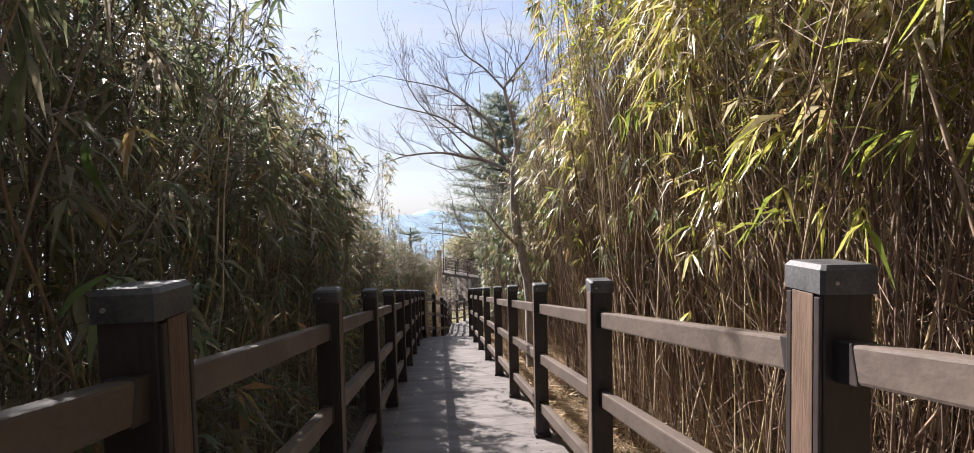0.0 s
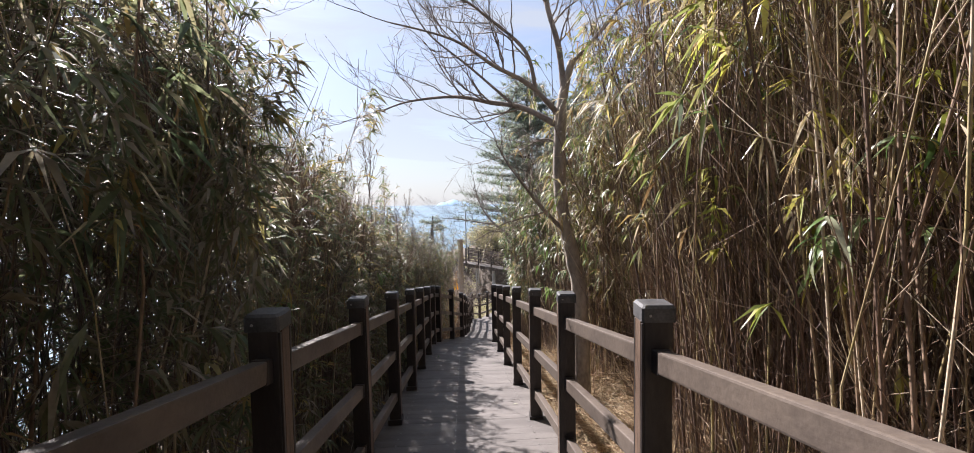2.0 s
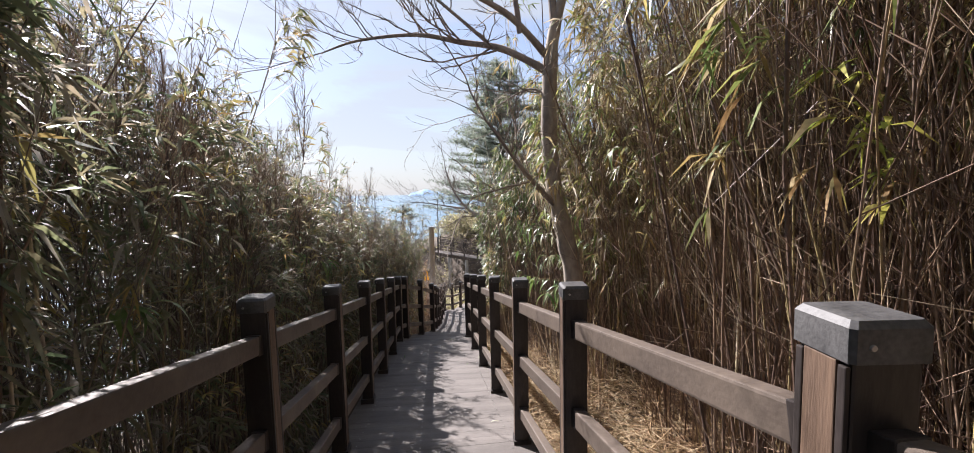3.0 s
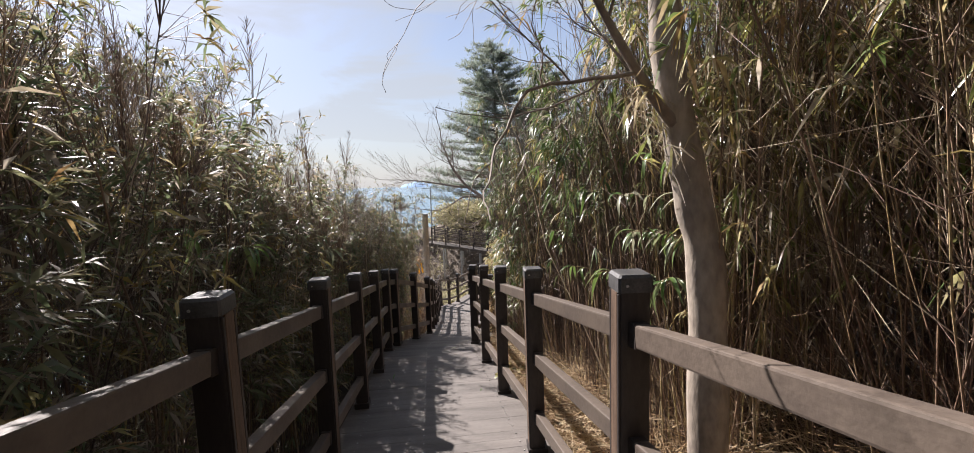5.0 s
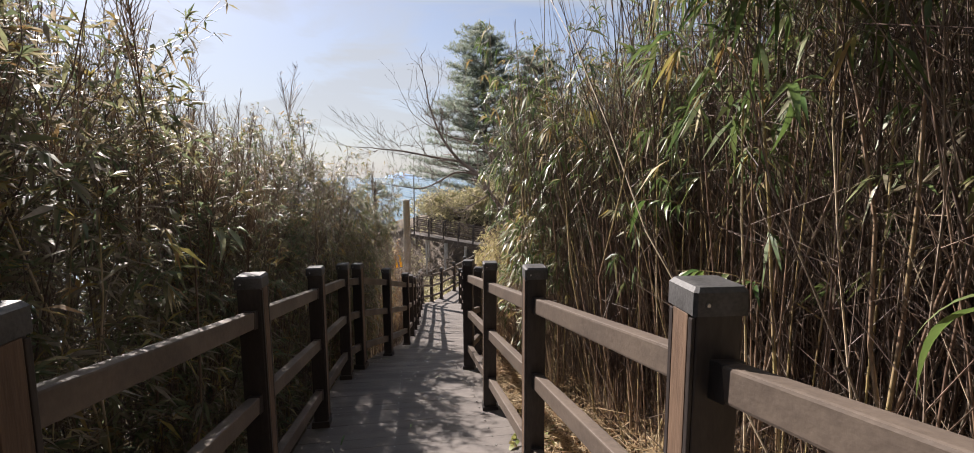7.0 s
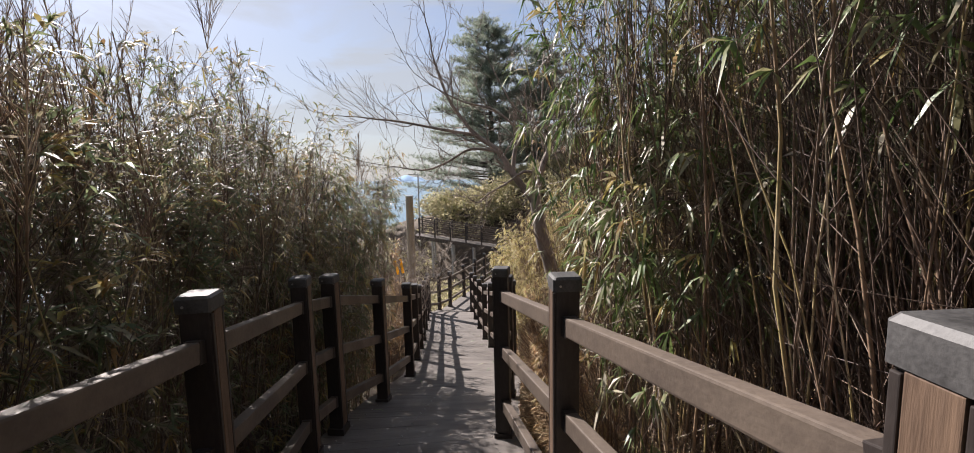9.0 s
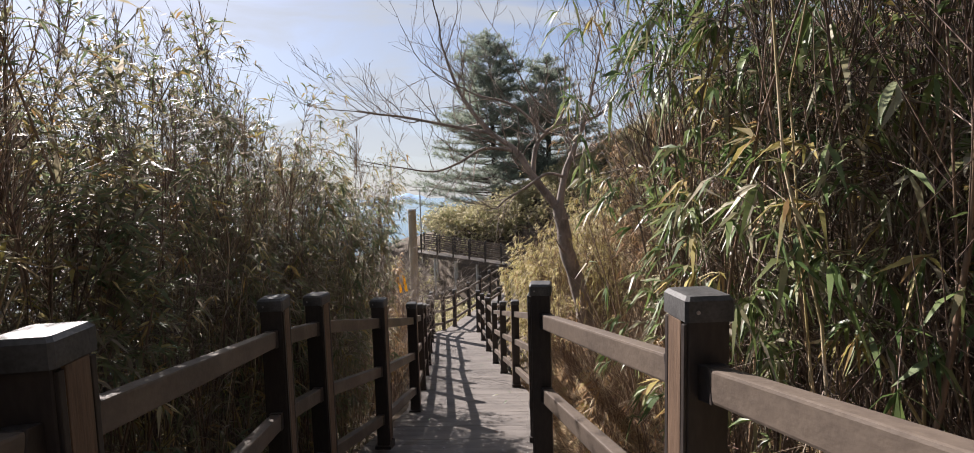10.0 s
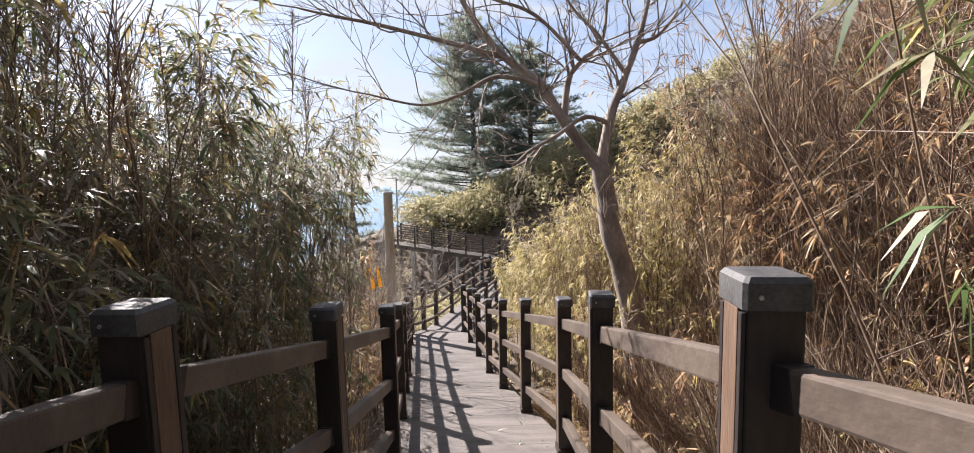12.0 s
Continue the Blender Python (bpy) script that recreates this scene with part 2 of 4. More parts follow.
def tubes(paths, radii, sides=3):
    """Tubes along many paths at once: paths (n, s, 3), radii (n, s)."""
    n, s, _ = paths.shape
    way = unit(np.gradient(paths, axis=1))
    ref = np.where(np.abs(way[..., 2:3]) > 0.8, np.array([1.0, 0, 0]), np.array([0, 0, 1.0]))
    a = unit(np.cross(way, ref))
    b = np.cross(way, a)
    ang = np.arange(sides) * 2 * math.pi / sides
    ring = a[:, :, None, :] * np.cos(ang)[None, None, :, None] + b[:, :, None, :] * np.sin(ang)[None, None, :, None]
    v = (paths[:, :, None, :] + ring * radii[:, :, None, None]).reshape(-1, 3)
    i, j, k = np.meshgrid(np.arange(n), np.arange(s - 1), np.arange(sides), indexing="ij")
    p = (i * s + j) * sides
    q = p + sides
    k2 = (k + 1) % sides
    t = np.stack([np.stack([p + k, p + k2, q + k2], -1), np.stack([p + k, q + k2, q + k], -1)], -2)
    return v, t.reshape(-1, 3)


def leaves(at, way, length, width, droop, rng, fine=True):
    """Lance-shaped leaves from their stems along their ways, bent down by droop: four triangles each, or two for small ones."""
    n = len(at)
    way = unit(way)
    side = unit(np.cross(way, np.array([0, 0, 1.0])) + rng.normal(0, 0.45, (n, 3)))
    up = np.cross(side, way)
    L, W = length[:, None], width[:, None]
    down = np.array([0, 0, -1.0]) * L * droop[:, None]
    p3 = at + way * L * 0.97 + down
    fold = up * W * 0.22
    if fine:
        p1 = at + way * L * 0.3 + down * 0.08
        p2 = at + way * L * 0.68 + down * 0.42
        v = np.stack([at, p1 + side * W * 0.5 + fold, p1 - side * W * 0.5 + fold, p2 + side * W * 0.36 + fold * 0.6, p2 - side * W * 0.36 + fold * 0.6, p3], 1)
        one = np.array([[0, 1, 2], [1, 3, 4], [1, 4, 2], [3, 5, 4]])
    else:
        p1 = at + way * L * 0.45 + down * 0.2
        v = np.stack([at, p1 + side * W * 0.5 + fold, p1 - side * W * 0.5 + fold, p3], 1)
        one = np.array([[0, 1, 2], [1, 3, 2]])
    t = one[None] + (np.arange(n) * v.shape[1])[:, None, None]
    return v.reshape(-1, 3), t.reshape(-1, 3)


def join(*meshes):
    vs, ts, k = [], [], 0
    for v, t in meshes:
        vs.append(v)
        ts.append(t + k)
        k += len(v)
    return np.concatenate(vs), np.concatenate(ts)


def sprays(at, way, count, size, rng, droop=0.5, wide=0.13, fan=0.75, fine=True):
    """Fans of leaves at the ends of twigs."""
    n = len(at)
    a, w = np.repeat(at, count, 0), np.repeat(unit(way), count, 0)
    m = n * count
    w = unit(w + rng.normal(0, fan, (m, 3)) * np.array([1, 1, 0.6]))
    a = a - w * rng.uniform(0, 0.25, (m, 1)) * size
    L = size * rng.uniform(0.55, 1.3, m)
    return leaves(a, w, L, L * wide * rng.uniform(0.75, 1.3, m), droop * rng.uniform(0.2, 1.5, m), rng, fine)


# ---- the line of the walk ----
# stations of the deck: y, x of the post lines on either side, height of the boards
STATIONS = [(-4.5, 0.186, 1.530, 1.264), (11.6, -1.727, -0.387, -1.624), (14.1, -1.43, -0.07, -2.31), (18.0, -1.68, -0.31, -3.30), (22.2, -1.94, -0.57, -3.97)]
S_Y, S_L, S_R, S_Z = (np.array(c) for c in zip(*STATIONS))


def left_x(y):
    return np.interp(y, S_Y, S_L)


def right_x(y):
    return np.interp(y, S_Y, S_R)


def deck_z(y):
    return np.interp(y, S_Y, S_Z)


def ground_z(x, y):
    """Height of the ground: a bank that climbs to one side of the boards and falls to the sea on the other."""
    x, y = np.asarray(x, float), np.asarray(y, float)
    base = np.interp(y, [-60, -4.5, 11.6, 18, 22.2, 30, 36, 39.4, 44, 60, 120, 400], [6, 0.95, -1.95, -3.65, -4.5, -6.5, -7.2, -6.4, -2.1, -3.6, -22, -32])
    lx, rx = left_x(np.clip(y, -4.5, 22.2)), right_x(np.clip(y, -4.5, 22.2))
    u, w = np.maximum(x - rx - 0.1, 0), np.maximum(lx - 0.1 - x, 0)
    climb = np.where(u < 3, 0.42 * u, 1.26 + 0.62 * (u - 3))
    climb = np.minimum(climb, 24 + 0.05 * u) * np.interp(y, [0, 22, 30, 45, 90, 140], [1, 1, 0.75, 0.8, 0.9, 0.3])
    fall = -np.minimum(0.22 * w + 0.010 * w * w, 34 + base)
    rough = 0.12 * np.sin(1.7 * x + 0.6 * y) * np.sin(1.1 * y - 0.4 * x) + 0.05 * np.sin(5.1 * x) * np.sin(4.3 * y)
    return np.maximum(base + climb + fall + rough * np.minimum(1, (u + w) * 2), -32)

# ---- ground, sea, distance ----
gx = np.concatenate([-np.geomspace(3000, 9, 34), np.linspace(-8, 8, 65), np.geomspace(9, 3000, 34)])
gy = np.concatenate([-np.geomspace(3000, 11, 22), np.linspace(-10, 30, 121), np.geomspace(31, 3600, 46)])
GX, GY = np.meshgrid(gx, gy, indexing="ij")
GZ = ground_z(GX, GY)
gi, gj = np.meshgrid(np.arange(len(gx) - 1), np.arange(len(gy) - 1), indexing="ij")
g0 = (gi * len(gy) + gj).ravel()
gt = np.concatenate([np.stack([g0, g0 + len(gy), g0 + len(gy) + 1], 1), np.stack([g0, g0 + len(gy) + 1, g0 + 1], 1)])
ground = mesh_np("ground", np.stack([GX, GY, GZ], -1).reshape(-1, 3), gt, M_EARTH)
tagged(ground, "brown earth bank strewn with dry bamboo litter", "ground", kind="structure")
bm = bmesh.new()
bmesh.ops.create_grid(bm, x_segments=8, y_segments=8, size=4900)
sea = part("water", bm, M_SEA)
sea.location = (0, 0, -25)
tagged(sea, "calm pale blue sea reaching the horizon", "sea", kind="structure")


def island():
    """A low wooded island far out; its blue is haze painted into the surface colour."""
    n = 40
    t = np.linspace(0, 1, n)
    h = 50 * np.sin(math.pi * t) ** 0.7 * (0.62 + 0.38 * np.sin(2.2 * t + 0.9)) + 5 * np.sin(17 * t)
    h[0] = h[-1] = 0
    x = -705 + 340 * t
    v, tr = [], []
    for k in range(n):
        v += [(x[k], 3900, -30), (x[k], 3980, -25 + h[k]), (x[k], 4080, -30)]
    for k in range(n - 1):
        a = 3 * k
        tr += [(a, a + 3, a + 1), (a + 1, a + 3, a + 4), (a + 1, a + 4, a + 2), (a + 2, a + 4, a + 5)]
    return tagged(mesh_np("island", np.array(v, float), np.array(tr), M_ISLE), "distant blue hazy island on the horizon", "island", kind="structure")


island()

# ---- boardwalk ----


def plank(name, a, b, c, d, parent, mat=None, thick=0.03):
    """A board between four corners of its upper face, in order."""
    bm = bmesh.new()
    top = [bm.verts.new(p) for p in (a, b, c, d)]
    low = [bm.verts.new((p[0], p[1], p[2] - thick)) for p in (a, b, c, d)]
    bm.faces.new(top)
    bm.faces.new(low[::-1])
    for k in range(4):
        bm.faces.new((top[k], low[k], low[(k + 1) % 4], top[(k + 1) % 4]))
    bmesh.ops.recalc_face_normals(bm, faces=bm.faces)
    return part(name, bm, mat or M_PLANK, parent)


def beam(name, p, q, w, h, mat, parent, drop=0.0, bevel=0.006):
    """A bar of section w x h between two points."""
    p, q = Vector(p), Vector(q)
    d = q - p
    bm = box(bmesh.new(), (w, d.length, h), bevel=bevel)
    ob = part(name, bm, mat, parent)
    x = d.cross(Vector((0, 0, 1))).normalized()
    y = d.normalized()
    ob.matrix_basis = Matrix.Translation((p + q) / 2 - Vector((0, 0, drop))) @ Matrix((x, y, x.cross(y))).transposed().to_4x4()
    return ob


def lay_deck(deck, lefts, rights, pitch=0.146, over=0.10):
    """Boards across between two lines of points."""
    for (l0, l1), (r0, r1) in zip(zip(lefts, lefts[1:]), zip(rights, rights[1:])):
        l0, l1, r0, r1 = (Vector(v) for v in (l0, l1, r0, r1))
        n = max(1, round(((l1 - l0).length + (r1 - r0).length) / 2 / pitch))
        gap = 0.0009 / pitch
        for k in range(n):
            f, g = (k + gap) / n, (k + 1 - gap) / n
            a, b, c, d = l0.lerp(l1, f), r0.lerp(r1, f), r0.lerp(r1, g), l0.lerp(l1, g)
            e = (b - a).normalized() * over
            lift = Vector((0, 0, random.uniform(-0.0008, 0.0008)))
            plank("board", a - e + lift, b + e + lift, c + e + lift, d - e + lift, deck)
        for s, (u, v) in (("l", (l0, l1)), ("r", (r0, r1))):
            beam("edge_beam", u, v, 0.05, 0.17, M_FASCIA, deck, drop=0.118)


def tilt(y):
    """How far the boards stand askew to the x axis."""
    return np.interp(y, [11.0, 12.4], [0.075, -0.04]) if y < 16 else -0.04


deck = thing("boardwalk", Matrix(), "weathered grey wooden boardwalk ramp running downhill", "boardwalk", kind="structure")
row = [-4.5, 2.0, 6.5, 11.5, 12.8, 14.1, 18.0, 22.2]
lay_deck(deck, [(left_x(y), y - tilt(y), deck_z(y) - (0.014 if y < 11.7 else 0)) for y in row], [(right_x(y), y + tilt(y), deck_z(y) + (0.006 if y < 11.7 else 0)) for y in row])
low_l = [(-1.94, 22.22, -3.97), (-1.55, 23.5, -4.27), (-0.9, 25.3, -4.33), (0.88, 29.9, -4.4), (2.1, 33.3, -4.65), (2.75, 37.9, -4.9)]
low_r = [(-0.57, 22.22, -3.97), (-0.22, 23.0, -4.27), (0.42, 24.8, -4.33), (2.15, 29.4, -4.4), (3.4, 32.8, -4.65), (4.05, 37.9, -4.95)]
deck_low = thing("boardwalk", Matrix(), "grey wooden boardwalk turning away below the ramp", "boardwalk", kind="structure")
lay_deck(deck_low, low_l, low_r)

# post, 1.25 m to the top of its cap, inset board towards +x
POST_H = 1.25
RAIL_TOPS = (0.165, 0.56, 0.955)


def post_meshes():
    """The meshes that all posts share: body, inset board, cap, screw, bracket."""
    body = box(bmesh.new(), (0.098, 0.098, POST_H - 0.05), (0, 0, (POST_H - 0.05) / 2), bevel=0.005)
    strips = [box(bmesh.new(), (0.008, 0.014, POST_H - 0.12), (0.0525, 0.040 * s, (POST_H - 0.12) / 2 + 0.055), bevel=0.002) for s in (-1, 1)]
    collar = bmesh.new()
    for s in (-1, 1):
        box(collar, (0.128, 0.014, 0.05), (0, 0.0565 * s, 0.025))
        box(collar, (0.014, 0.099, 0.05), (0.0565 * s, 0, 0.025))
    bmesh.ops.remove_doubles(collar, verts=collar.verts, dist=0.001)
    inset = box(bmesh.new(), (0.010, 0.060, POST_H - 0.13), (0.0515, 0, (POST_H - 0.05) / 2 + 0.03), bevel=0.002)
    cap = bmesh.new()
    rings = [(0.0575, POST_H - 0.058), (0.0575, POST_H - 0.010), (0.050, POST_H), (0.0, POST_H + 0.001)]
    loops = []
    for r, z in rings[:-1]:
        c = r * 0.12
        pts = [(r - c, -r), (r, -r + c), (r, r - c), (r - c, r), (-r + c, r), (-r, r - c), (-r, -r + c), (-r + c, -r)]
        loops.append([cap.verts.new((x, y, z)) for x, y in pts])
    for a, b in zip(loops, loops[1:]):
        for k in range(8):
            cap.faces.new((a[k], a[(k + 1) % 8], b[(k + 1) % 8], b[k]))
    cap.faces.new(loops[-1])
    cap.faces.new(loops[0][::-1])
    screw = cylinder(bmesh.new(), 0.005, 0.004, 0.003, m=pose(-0.03, -0.0575, POST_H - 0.035, 90), sides=8)
    made = []
    for name, bm, mat in (("post", body, M_POST), ("inset_board", inset, M_INSET), ("cap", cap, M_CAP), ("screw", screw, M_STEEL), ("collar", collar, M_POST), ("edge_strip", strips[0], M_POST), ("edge_strip", strips[1], M_POST)):
        me = bpy.data.meshes.new(name)
        bm.to_mesh(me)
        bm.free()
        me.materials.append(mat)
        made.append(me)
    bm = box(bmesh.new(), (0.052, 1.0, 0.075), bevel=0.007)
    rail = bpy.data.meshes.new("rail")
    bm.to_mesh(rail)
    bm.free()
    rail.materials.append(M_RAIL)
    bm = box(bmesh.new(), (0.056, 0.05, 0.081), bevel=0.003)
    bracket = bpy.data.meshes.new("bracket")
    bm.to_mesh(bracket)
    bm.free()
    bracket.materials.append(M_POST)
    return made, rail, bracket


POST_PARTS, RAIL_MESH, BRACKET_MESH = post_meshes()


def railing(points, inward, label, tops=RAIL_TOPS, brackets=True):
    """A railing: posts at the points (their feet), rails between them. inward: +1 if the walk lies to the +x side."""
    fence = thing("railing", Matrix(), label, "railing", group="boardwalk railings")
    pts = [Vector(p) for p in points]
    for k, p in enumerate(pts):
        a, b = (pts[max(0, k - 1)], pts[min(len(pts) - 1, k + 1)]) if inward > 0 else (p, pts[k + 1]) if k + 1 < len(pts) else (pts[k - 1], p)
        turn = math.atan2(-(b.x - a.x), b.y - a.y) + (0 if inward > 0 else math.pi - 0.1)
        post = new("post", POST_PARTS[0])
        post.parent = fence
        lean = random.uniform(-0.006, 0.006)
        post.matrix_basis = Matrix.Translation(p) @ Euler((lean, random.uniform(-0.006, 0.006), turn)).to_matrix().to_4x4()
        for me in POST_PARTS[1:]:
            o = new(me.name, me)
            o.parent = post
            if me.name == "screw" and inward < 0:
                o.matrix_basis = Matrix.Rotation(math.pi, 4, "Z")
    for p, q in zip(pts, pts[1:]):
        for top in tops:
            sag = Vector((0, 0, POST_H - top - 0.0375 + random.uniform(-0.004, 0.004)))
            d = q - p
            y = d.normalized()
            x = d.cross(Vector((0, 0, 1))).normalized()
            turn = Matrix((x, y, x.cross(y))).transposed().to_4x4()
            o = new("rail", RAIL_MESH)
            o.parent = fence
            o.matrix_basis = Matrix.Translation((p + q) / 2 + sag) @ turn @ Matrix.Diagonal((1, d.length - 0.09, 1, 1))
            if brackets:
                for e in (p + y * 0.065, q - y * 0.065):
                    c = new("bracket", BRACKET_MESH)
                    c.parent = fence
                    c.matrix_basis = Matrix.Translation(e + sag) @ turn
    return fence


def foot(x, y):
    """A post's foot on the boards, which tip a little towards the sea."""
    cross = 0.014 if y < 11.7 else 0.0
    return (x, y, float(deck_z(y)) + (0.4 * cross if x > (left_x(y) + right_x(y)) / 2 else -cross))


bank_posts = [11.556 - 1.307 * k - (0.055 if k == 4 else 0) for k in range(11, -1, -1)]
railing([foot(right_x(y), y) for y in bank_posts]
        + [foot(-0.233, 12.816), foot(-0.075, 14.1), foot(-0.15, 15.4), foot(-0.235, 16.7), foot(-0.31, 18.0), foot(-0.40, 19.3), foot(-0.485, 20.75), foot(-0.57, 22.2)], -1,
        "dark brown post railing with three weathered rails along the bamboo bank")
railing([foot(left_x(11.37 - 1.298 * k), 11.37 - 1.298 * k) for k in range(11, -1, -1)]
        + [foot(-1.658, 11.846), foot(-1.501, 12.788), foot(-1.421, 14.097), foot(-1.50, 15.4), foot(-1.585, 16.7), foot(-1.67, 18.0), foot(-1.76, 19.3), foot(-1.85, 20.75), foot(-1.94, 22.15)], 1,
        "dark brown post railing in shade beside tall bamboo")
railing([low_l[0], (-1.68, 23.2, -4.22), (-1.35, 23.9, -4.28), (-0.87, 25.3, -4.33), (-0.42, 26.5, -4.33), (0.02, 27.65, -4.31), (0.45, 28.8, -4.3), (0.88, 29.9, -4.4), (1.3, 31.1, -4.48), (1.7, 32.2, -4.57), (2.1, 33.3, -4.65), (2.3, 34.7, -4.72), (2.5, 36.1, -4.8)], 1,
        "brown post railing along the lower walk", brackets=False)
railing([low_r[0], low_r[1], (0.2, 24.2, -4.32), (0.65, 25.4, -4.33), (1.1, 26.6, -4.32), (1.55, 27.8, -4.31), (2.15, 29.4, -4.3)], -1, "brown post railing where the lower walk turns", brackets=False)

# ---- footbridge beyond ----


def footbridge():
    a, b = Vector((-4.35, 38.7, -3.6)), Vector((4.1, 38.05, -5.0))
    d = (b - a).normalized()
    across = Vector((-d.y, d.x, 0)).normalized() * 1.35
    br = thing("footbridge", Matrix(), "grey timber footbridge on slim steel posts over a gully", "footbridge")
    n = 62
    for k in range(n):
        p, q = a.lerp(b, (k + 0.03) / n), a.lerp(b, (k + 0.97) / n)
        plank("board", p, q, q + across, p + across, br)
    for off in (0.02, 0.98):
        beam("girder", a + across * off, b + across * off, 0.09, 0.22, M_FASCIA, br, drop=0.142)
    m = 8
    for off in (0.05, 0.95):
        feet = [a.lerp(b, (k + 0.3) / m) + across * off for k in range(m)]
        for p in feet:
            o = new("post", POST_PARTS[0])
            o.parent = br
            o.matrix_basis = Matrix.Translation(p) @ Matrix.Rotation(math.atan2(d.y, d.x), 4, "Z")
            c = new("cap", POST_PARTS[2])
            c.parent = o
        for p, q in zip(feet, feet[1:]):
            for h in (1.15, 0.87, 0.58, 0.3):
                beam("rail", p + Vector((0, 0, h)), q + Vector((0, 0, h)), 0.05, 0.075, M_RAIL, br)
    for f in (0.14, 0.30, 0.47, 0.64):
        for off in (0.1, 0.9):
            p = a.lerp(b, f) + across * off
            gz = float(ground_z(p.x, p.y)) - 0.3
            part("column", cylinder(bmesh.new(), 0.07, 0.07, p.z - 0.25 - gz, (p.x, p.y, gz)), M_GALV, br, "pale steel column")
    return br


footbridge()

# ---- bamboo ----


def thicket(name, label, seed, side, y0, y1, culms, height, depth, spray_n, leaf, mat, low=0.3, dry=0, near=0.55, dry_leaf=0.0, arch=0.12, mat_culm=None, clear=0.3, per=6, gaps=(), front=9.0, lean_sd=0.075, plume=0, single=70, clump=0.05, droop=0.6, rise=0.3, crowd=16):
    """A stretch of bamboo beside the walk: stems, leafy twigs and dry stalks. height(y): of the stems above the boards."""
    rng = np.random.default_rng(seed)
    grove = thing(name, Matrix(), label, "bamboo", group="bamboo beside the walk")
    y = rng.uniform(y0, y1, culms)
    off = near + depth * rng.uniform(0, 1, culms) ** 1.35
    for g0, g1, least in gaps:
        inside = (y > g0) & (y < g1)
        off = np.where(inside, least + off * 0.8, off)
    edge = right_x(y) if side > 0 else left_x(y)
    x = edge + side * off
    z = ground_z(x, y) - 0.03
    tall = (deck_z(y) + height(y) - z) * rng.uniform(0.74, 1.06, culms)
    # taller and lower clumps along the way
    tall *= 1 + clump * (np.sin(2.3 * y + 0.7 + 0.6 * x) + np.sin(5.1 * y + 1.3 * x)) / 2
    # the side towards the walk is lower than the heart of the thicket
    tall = np.minimum(tall, deck_z(y) + front + 1.3 * off - z)
    tall = np.maximum(tall, 0.8) * rng.uniform(0.86, 1.0, culms)
    s = np.linspace(0, 1, 8)
    lean = np.stack([rng.normal(0, lean_sd, culms) - side * 0.012, rng.normal(0, lean_sd * 1.6, culms)], 1)
    wild = rng.uniform(0, 1, culms) < 0.14
    lean = np.where(wild[:, None], lean * 2.3, lean)
    bend = np.stack([-side * arch * rng.uniform(0, 1.3, culms), rng.normal(0, 0.25, culms)], 1)
    pts = np.zeros((culms, 8, 3))
    pts[..., 2] = z[:, None] + tall[:, None] * (s - 0.05 * s ** 3)[None]
    wob = rng.normal(0, 0.02, (culms, 8, 2)) * s[None, :, None]
    pts[..., :2] = np.stack([x, y], 1)[:, None] + (lean * tall[:, None])[:, None] * s[None, :, None] + bend[:, None] * (s ** 2.6)[None, :, None] + wob
    # the stems do not lean over the rail below head height
    lim = right_x(pts[..., 1]) + clear * side if side > 0 else left_x(pts[..., 1]) + clear * side
    over = np.clip((pts[..., 2] - deck_z(pts[..., 1]) - 1.8) * 0.1, 0, 0.12)
    pts[..., 0] = np.maximum(pts[..., 0], lim - over) if side > 0 else np.minimum(pts[..., 0], lim + over)
    rad = (0.0032 + 0.005 * rng.uniform(0, 1, culms) ** 2)[:, None] * (1 - 0.72 * s ** 1.5)[None]
    # the stems nearest to the walk one by one, the rest joined
    first = np.argsort(off)
    for i in first[:single]:
        v, t = tubes(pts[i:i + 1], rad[i:i + 1], 5)
        mesh_np("culm", v, t, M_CULM_ONE, grove)
    rest = first[single:]
    v, t = tubes(pts[rest], rad[rest], 3)
    mesh_np("stem_mass", v, t, mat_culm or M_CULM, grove, kind="stuff")

    def along(k, f):
        i = np.minimum((f * 7).astype(int), 6)
        g = (f * 7 - i)[:, None]
        return pts[k, i] * (1 - g) + pts[k, i + 1] * g

    # leafy twigs
    # in clumps: some branches carry many, others are bare
    boughs = max(1, spray_n // crowd)
    bk = rng.integers(0, culms, boughs)
    bf = np.clip(low + (1 - low) * rng.uniform(0, 1, boughs) ** 0.62, 0, 0.999)
    bw = np.stack([rng.normal(-side * 0.3, 0.55, boughs), rng.normal(0, 0.6, boughs), rng.normal(0, 0.35, boughs) + rise * (1.7 * bf - 0.45)], 1)
    b = rng.integers(0, boughs, spray_n)
    k, f = bk[b], np.clip(bf[b] + rng.normal(0, 0.045, spray_n), 0.02, 0.999)
    way = unit(bw[b] + rng.normal(0, 0.4, (spray_n, 3)))
    at = along(k, f)
    L = rng.uniform(0.1, 0.42, spray_n) * (1.1 - 0.4 * f)
    tip = at + way * L[:, None] + np.array([0, 0, -1.0]) * (L ** 2 * 0.5)[:, None]
    lim = (right_x(tip[:, 1]) + 0.26) if side > 0 else (left_x(tip[:, 1]) - 0.26)
    over = np.clip((tip[:, 2] - deck_z(tip[:, 1]) - 1.7) * 0.2, 0, 0.25)
    tip[:, 0] = np.maximum(tip[:, 0], lim - over) if side > 0 else np.minimum(tip[:, 0], lim + over)
